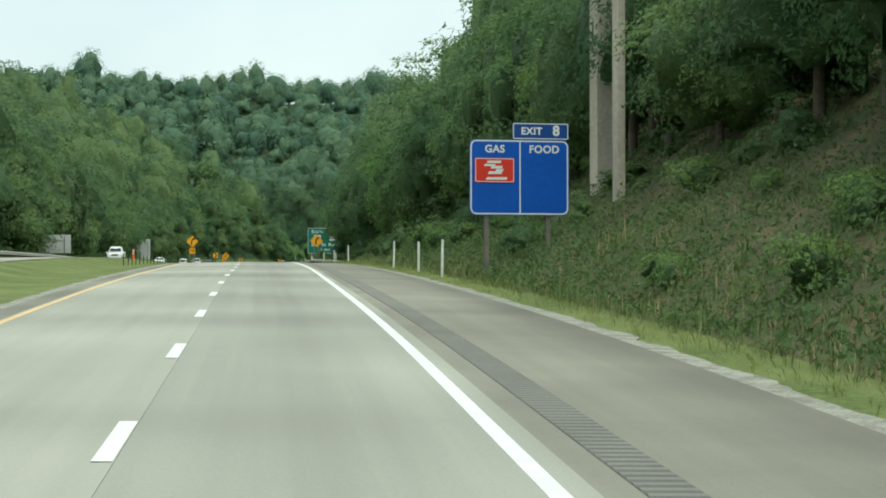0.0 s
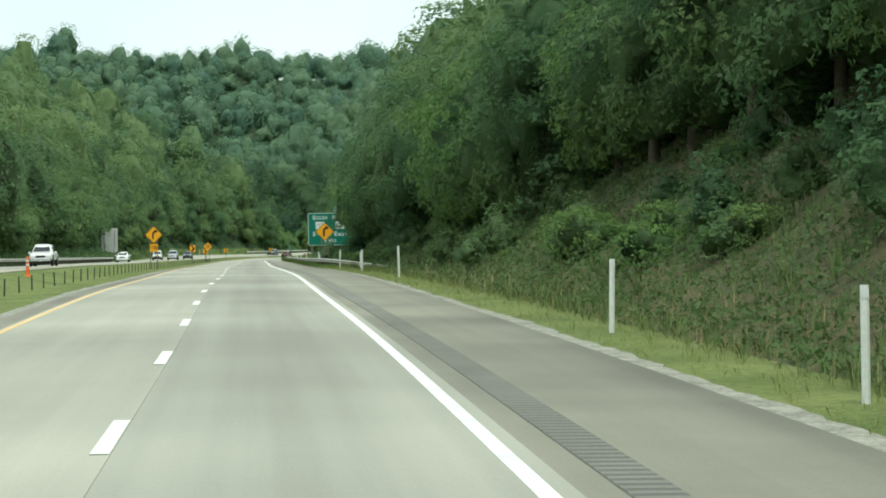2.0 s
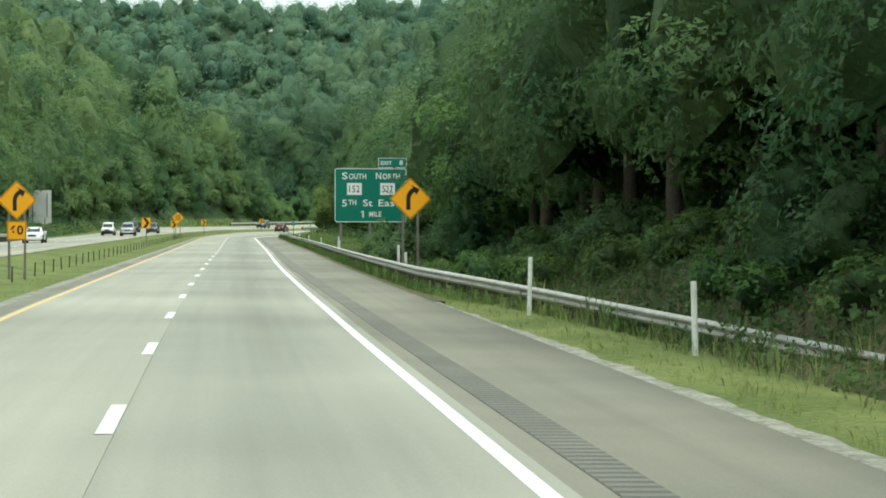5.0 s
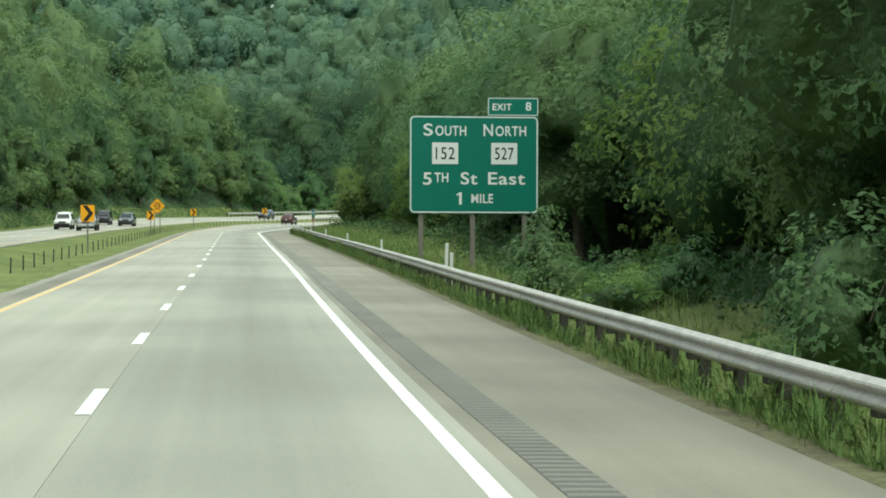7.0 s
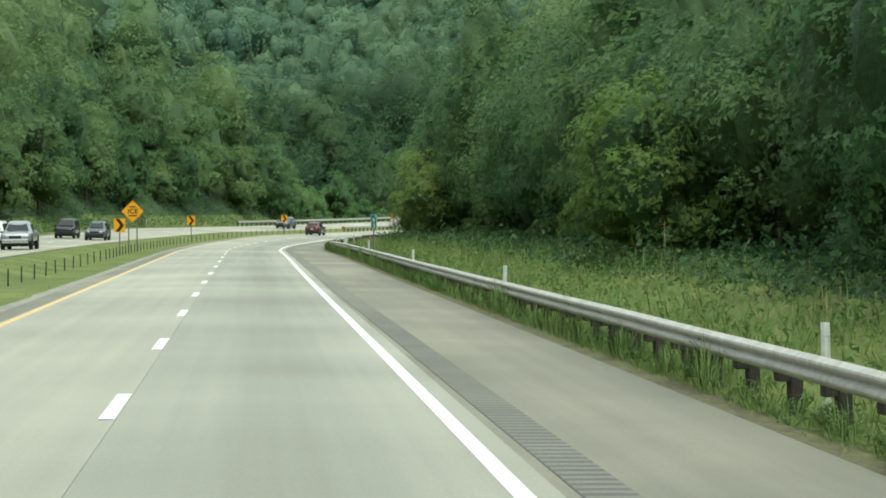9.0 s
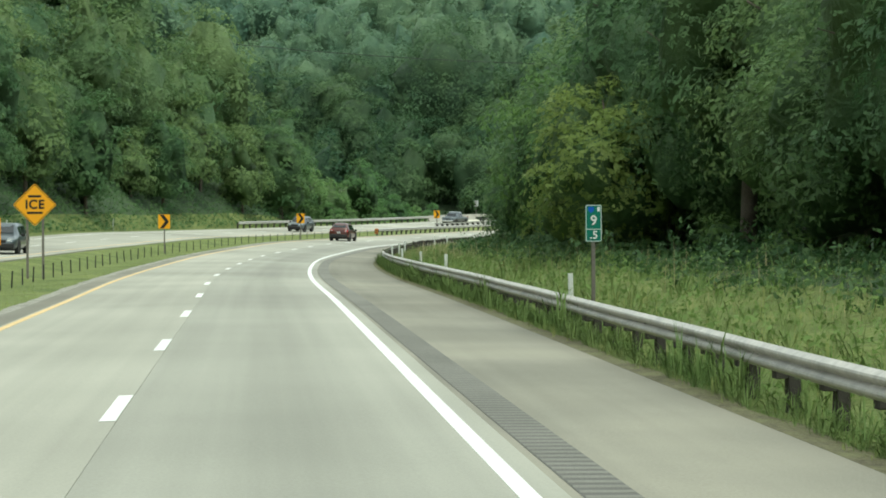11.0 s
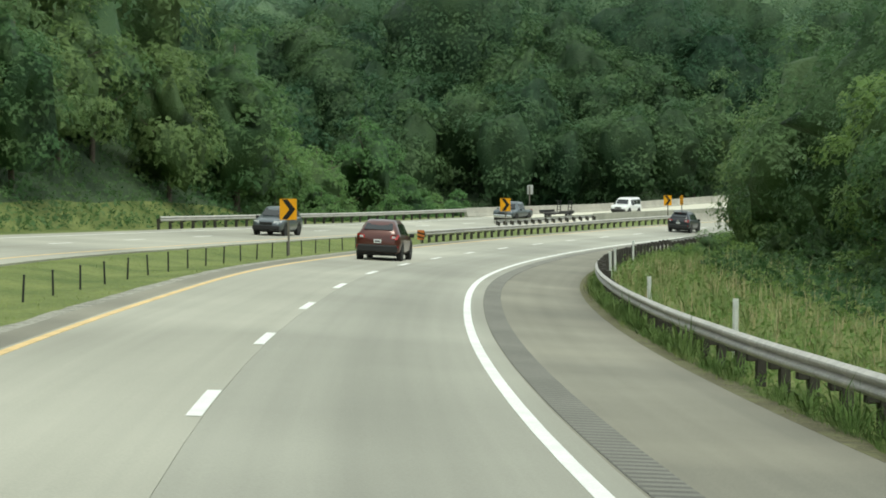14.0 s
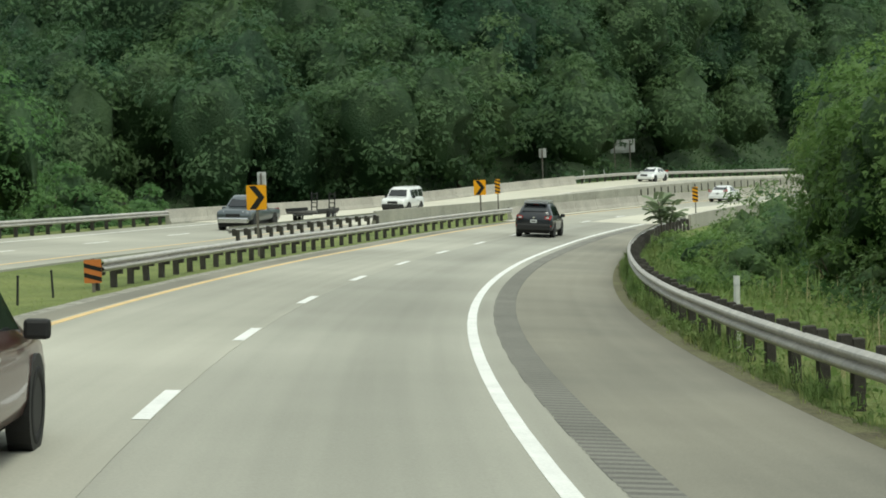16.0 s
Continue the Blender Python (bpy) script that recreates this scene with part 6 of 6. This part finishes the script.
        quad_part("reflector", [(side * (w - 0.20), -0.02, 0.55), (side * (w - 0.03), 0.03, 0.55), (side * (w - 0.03), 0.03, 0.62), (side * (w - 0.20), -0.02, 0.62)][::side], M["lamp_red"], car, "red reflector", 0.008)
        fl = length - 0.10
        zf = {"suv": 0.78, "boxy": 0.86, "sedan": 0.64, "pickup": 0.92}[shape]
        quad_part("headlight", [(side * (w * 0.50), fl + 0.06, zf - 0.06), (side * (w * 0.86), fl - 0.08, zf - 0.06), (side * (w * 0.92), fl - 0.22, zf + 0.08), (side * (w * 0.52), fl + 0.03, zf + 0.08)][::-side], M["lamp_clear"], car, "clear headlight", 0.03)
        mir = bevel_box("wing_mirror", 0.02, 0, 0, 0.24, 0.11, 0.17, M[color] if shape not in ("boxy", "suv") else M["trim_black"], car, "", 0.035, pose(side * (wmax * 0.95), fy0 - 0.55, 0.0, 0, 0, 0 if side > 0 else 180) @ pose(0, 0, top(fy0 - 0.5, 0.0)[0] - 0.02))
        quad_part("door_handle", [(side * (wmax + 0.004), 1.55, 0.86), (side * (wmax + 0.004), 1.75, 0.87), (side * (wmax + 0.004), 1.75, 0.90), (side * (wmax + 0.004), 1.55, 0.89)][::side], M["chrome"], car, "chrome door handle", 0.014)
        if rack and shape in ("suv", "boxy"):
            obj("roof_rail", mesh("roof_rail", *tube([(side * 0.56, 0.62, 1.68), (side * 0.57, 0.85, 1.79), (side * 0.57, 2.4, 1.79), (side * 0.55, 2.7, 1.70)], [0.02] * 4, 6), M["alloy"]), car, "silver roof rail")
    if rack and shape == "suv":
        for y in (0.75, 2.2):
            obj("roof_bar", mesh("roof_bar", *tube([(-0.57, y, 1.79), (0.57, y, 1.79)], [0.018] * 2, 6), M["alloy"]), car)
        quad_part("brake_light", [(-0.13, 0.47, 1.62), (0.13, 0.47, 1.62), (0.13, 0.50, 1.66), (-0.13, 0.50, 1.66)], M["lamp_red"], car, "red high brake light", 0.012)
        quad_part("spoiler", [(-0.58, 0.40, 1.66), (0.58, 0.40, 1.66), (0.60, 0.75, 1.72), (-0.60, 0.75, 1.72)], M[color], car, "", 0.015)
        obj("rear_wiper", mesh("rear_wiper", *tube([(0.02, 0.10, 1.12), (0.34, 0.13, 1.16)], [0.012, 0.008], 5), M["trim_black"]), car, "black rear wiper")
        plate("badge", rounded(0.14, 0.08, 0.035), -0.02, 0.06, M["chrome"], car, "chrome badge", (0, 0.98))
    zb = {"suv": 0.50, "boxy": 0.55, "sedan": 0.46, "pickup": 0.58}[shape]
    lower = "trim_black" if shape in ("suv", "boxy") else ("chrome" if shape == "pickup" else color)
    bevel_box("rear_bumper", -wmax * 0.90, -0.07, zb - 0.16, wmax * 0.90, 0.22, zb + 0.16, M[lower], car, "", 0.06)
    bevel_box("front_bumper", -wmax * 0.86, length - 0.20, zb - 0.18, wmax * 0.86, length + 0.06, zb + 0.10, M[lower], car, "", 0.06)
    bevel_box("grille", -wmax * 0.40, length - 0.12, zb + 0.13, wmax * 0.40, length + 0.03, zb + 0.30, M["trim_black"], car, "black grille", 0.02)
    pz = 0.80 if shape in ("suv", "boxy") else (0.74 if shape == "sedan" else 0.62)
    py = -0.035 if shape != "pickup" else -0.085
    tag = quad_part("number_plate", [(-0.155, py, pz - 0.07), (0.155, py, pz - 0.07), (0.155, py + 0.01, pz + 0.08), (-0.155, py + 0.01, pz + 0.08)], M["sign_white"], car, "white number plate", 0.006)
    quad_part("plate_bar", [(-0.11, py - 0.008, pz - 0.025), (0.11, py - 0.008, pz - 0.025), (0.11, py - 0.006, pz + 0.03), (-0.11, py - 0.006, pz + 0.03)], M["sign_black"], tag, "", 0.002)
    obj("underbody", mesh("underbody", *box_data(-wmax * 0.78, 0.25, 0.20, wmax * 0.78, length - 0.3, 0.42), M["trim_black"]), car, "dark underside")
    return car


def on_road(s, l, oncoming=False):
    """A pose for a vehicle whose tail (or, oncoming, nose) is nearest to the start."""
    p, q = at(s, l), at(s + 4.6, l)
    side = at(s, l + 1) - at(s, l - 1)
    fwd = (q - p).normalized()
    if oncoming:
        p, fwd, side = q, -fwd, -side
    side = (side - fwd * side.dot(fwd)).normalized()
    up = side.cross(fwd)
    m = Matrix((side, fwd, up)).transposed().to_4x4()
    return Matrix.Translation(p + up * 0.006) @ m


vehicle("suv", "suv", on_road(643, 1.25), "paint_black", "black mid-size SUV with roof rails driving on the concrete lane", "car")
vehicle("suv", "suv", on_road(558.9, -1.72), "paint_maroon", "dark maroon SUV driving in the passing lane", "car", False)
vehicle("sedan", "sedan", on_road(718, -1.6), "paint_white", "white sedan driving on the bridge", "car")
pick = vehicle("pickup_truck", "pickup", on_road(645, -14.6, True), "paint_grey", "dark grey oncoming pickup truck towing a flat trailer", "pickup truck")
vehicle("suv", "boxy", on_road(678, -15.8, True), "paint_white", "white boxy oncoming SUV on the opposite bridge", "car")
vehicle("sedan", "sedan", on_road(742, -17.0, True), "paint_white", "white oncoming sedan beyond the opposite bridge", "car")
vehicle("suv", "suv", on_road(589, -14.2, True), "paint_grey", "dark grey oncoming crossover on the opposite carriageway", "car", False)
vehicle("pickup_truck", "pickup", on_road(432, -13.2, True), "paint_silver", "silver oncoming pickup truck on the opposite carriageway", "pickup truck")
vehicle("van", "boxy", on_road(446, -16.8, True), "paint_white", "white oncoming van on the opposite carriageway", "van", False)
vehicle("suv", "suv", on_road(482, -13.4, True), "paint_grey", "grey oncoming SUV on the opposite carriageway", "car", False)
vehicle("suv", "boxy", on_road(489, -17.2, True), "paint_black", "black oncoming SUV on the opposite carriageway", "car", False)
vehicle("pickup_truck", "pickup", on_road(232, -15.5, True), "paint_white", "white oncoming pickup truck on the opposite carriageway", "pickup truck")
vehicle("sedan", "sedan", on_road(345, -16.6, True), "paint_white", "white oncoming sedan on the opposite carriageway", "car")


def trailer(m):
    t = empty("flat_trailer", m, "empty dark flatbed trailer with upright ramps behind a pickup", "trailer")
    bevel_box("bed", -0.95, 0.0, 0.55, 0.95, 4.2, 0.66, M["wood_post"], t, "dark plank bed", 0.02)
    for side in (1, -1):
        bevel_box("side_rail", side * 0.98 - 0.03, 0.0, 0.66, side * 0.98 + 0.03, 4.2, 0.86, M["trim_black"], t, "", 0.01)
        for y in (1.3, 2.1):
            wheel(t, side * 1.02, y, 0.34)
        for k in range(2):
            bevel_box("ramp", side * 0.55 - 0.2 + k * 0.34, -0.05, 0.66, side * 0.55 - 0.14 + k * 0.34, 0.03, 1.75, M["trim_black"], t, "", 0.01)
        for k in range(4):
            bevel_box("ramp_rung", side * 0.55 - 0.2, -0.04, 0.85 + k * 0.26, side * 0.55 + 0.2, 0.02, 0.90 + k * 0.26, M["trim_black"], t, "", 0.008)
    obj("drawbar", mesh("drawbar", *tube([(-0.6, 4.1, 0.55), (0, 5.3, 0.52)], [0.05, 0.05], 6), M["trim_black"]), t)
    obj("drawbar", mesh("drawbar", *tube([(0.6, 4.1, 0.55), (0, 5.3, 0.52)], [0.05, 0.05], 6), M["trim_black"]), t)


trailer(on_road(655.4, -14.6, True) @ pose(0, -0.6, 0))
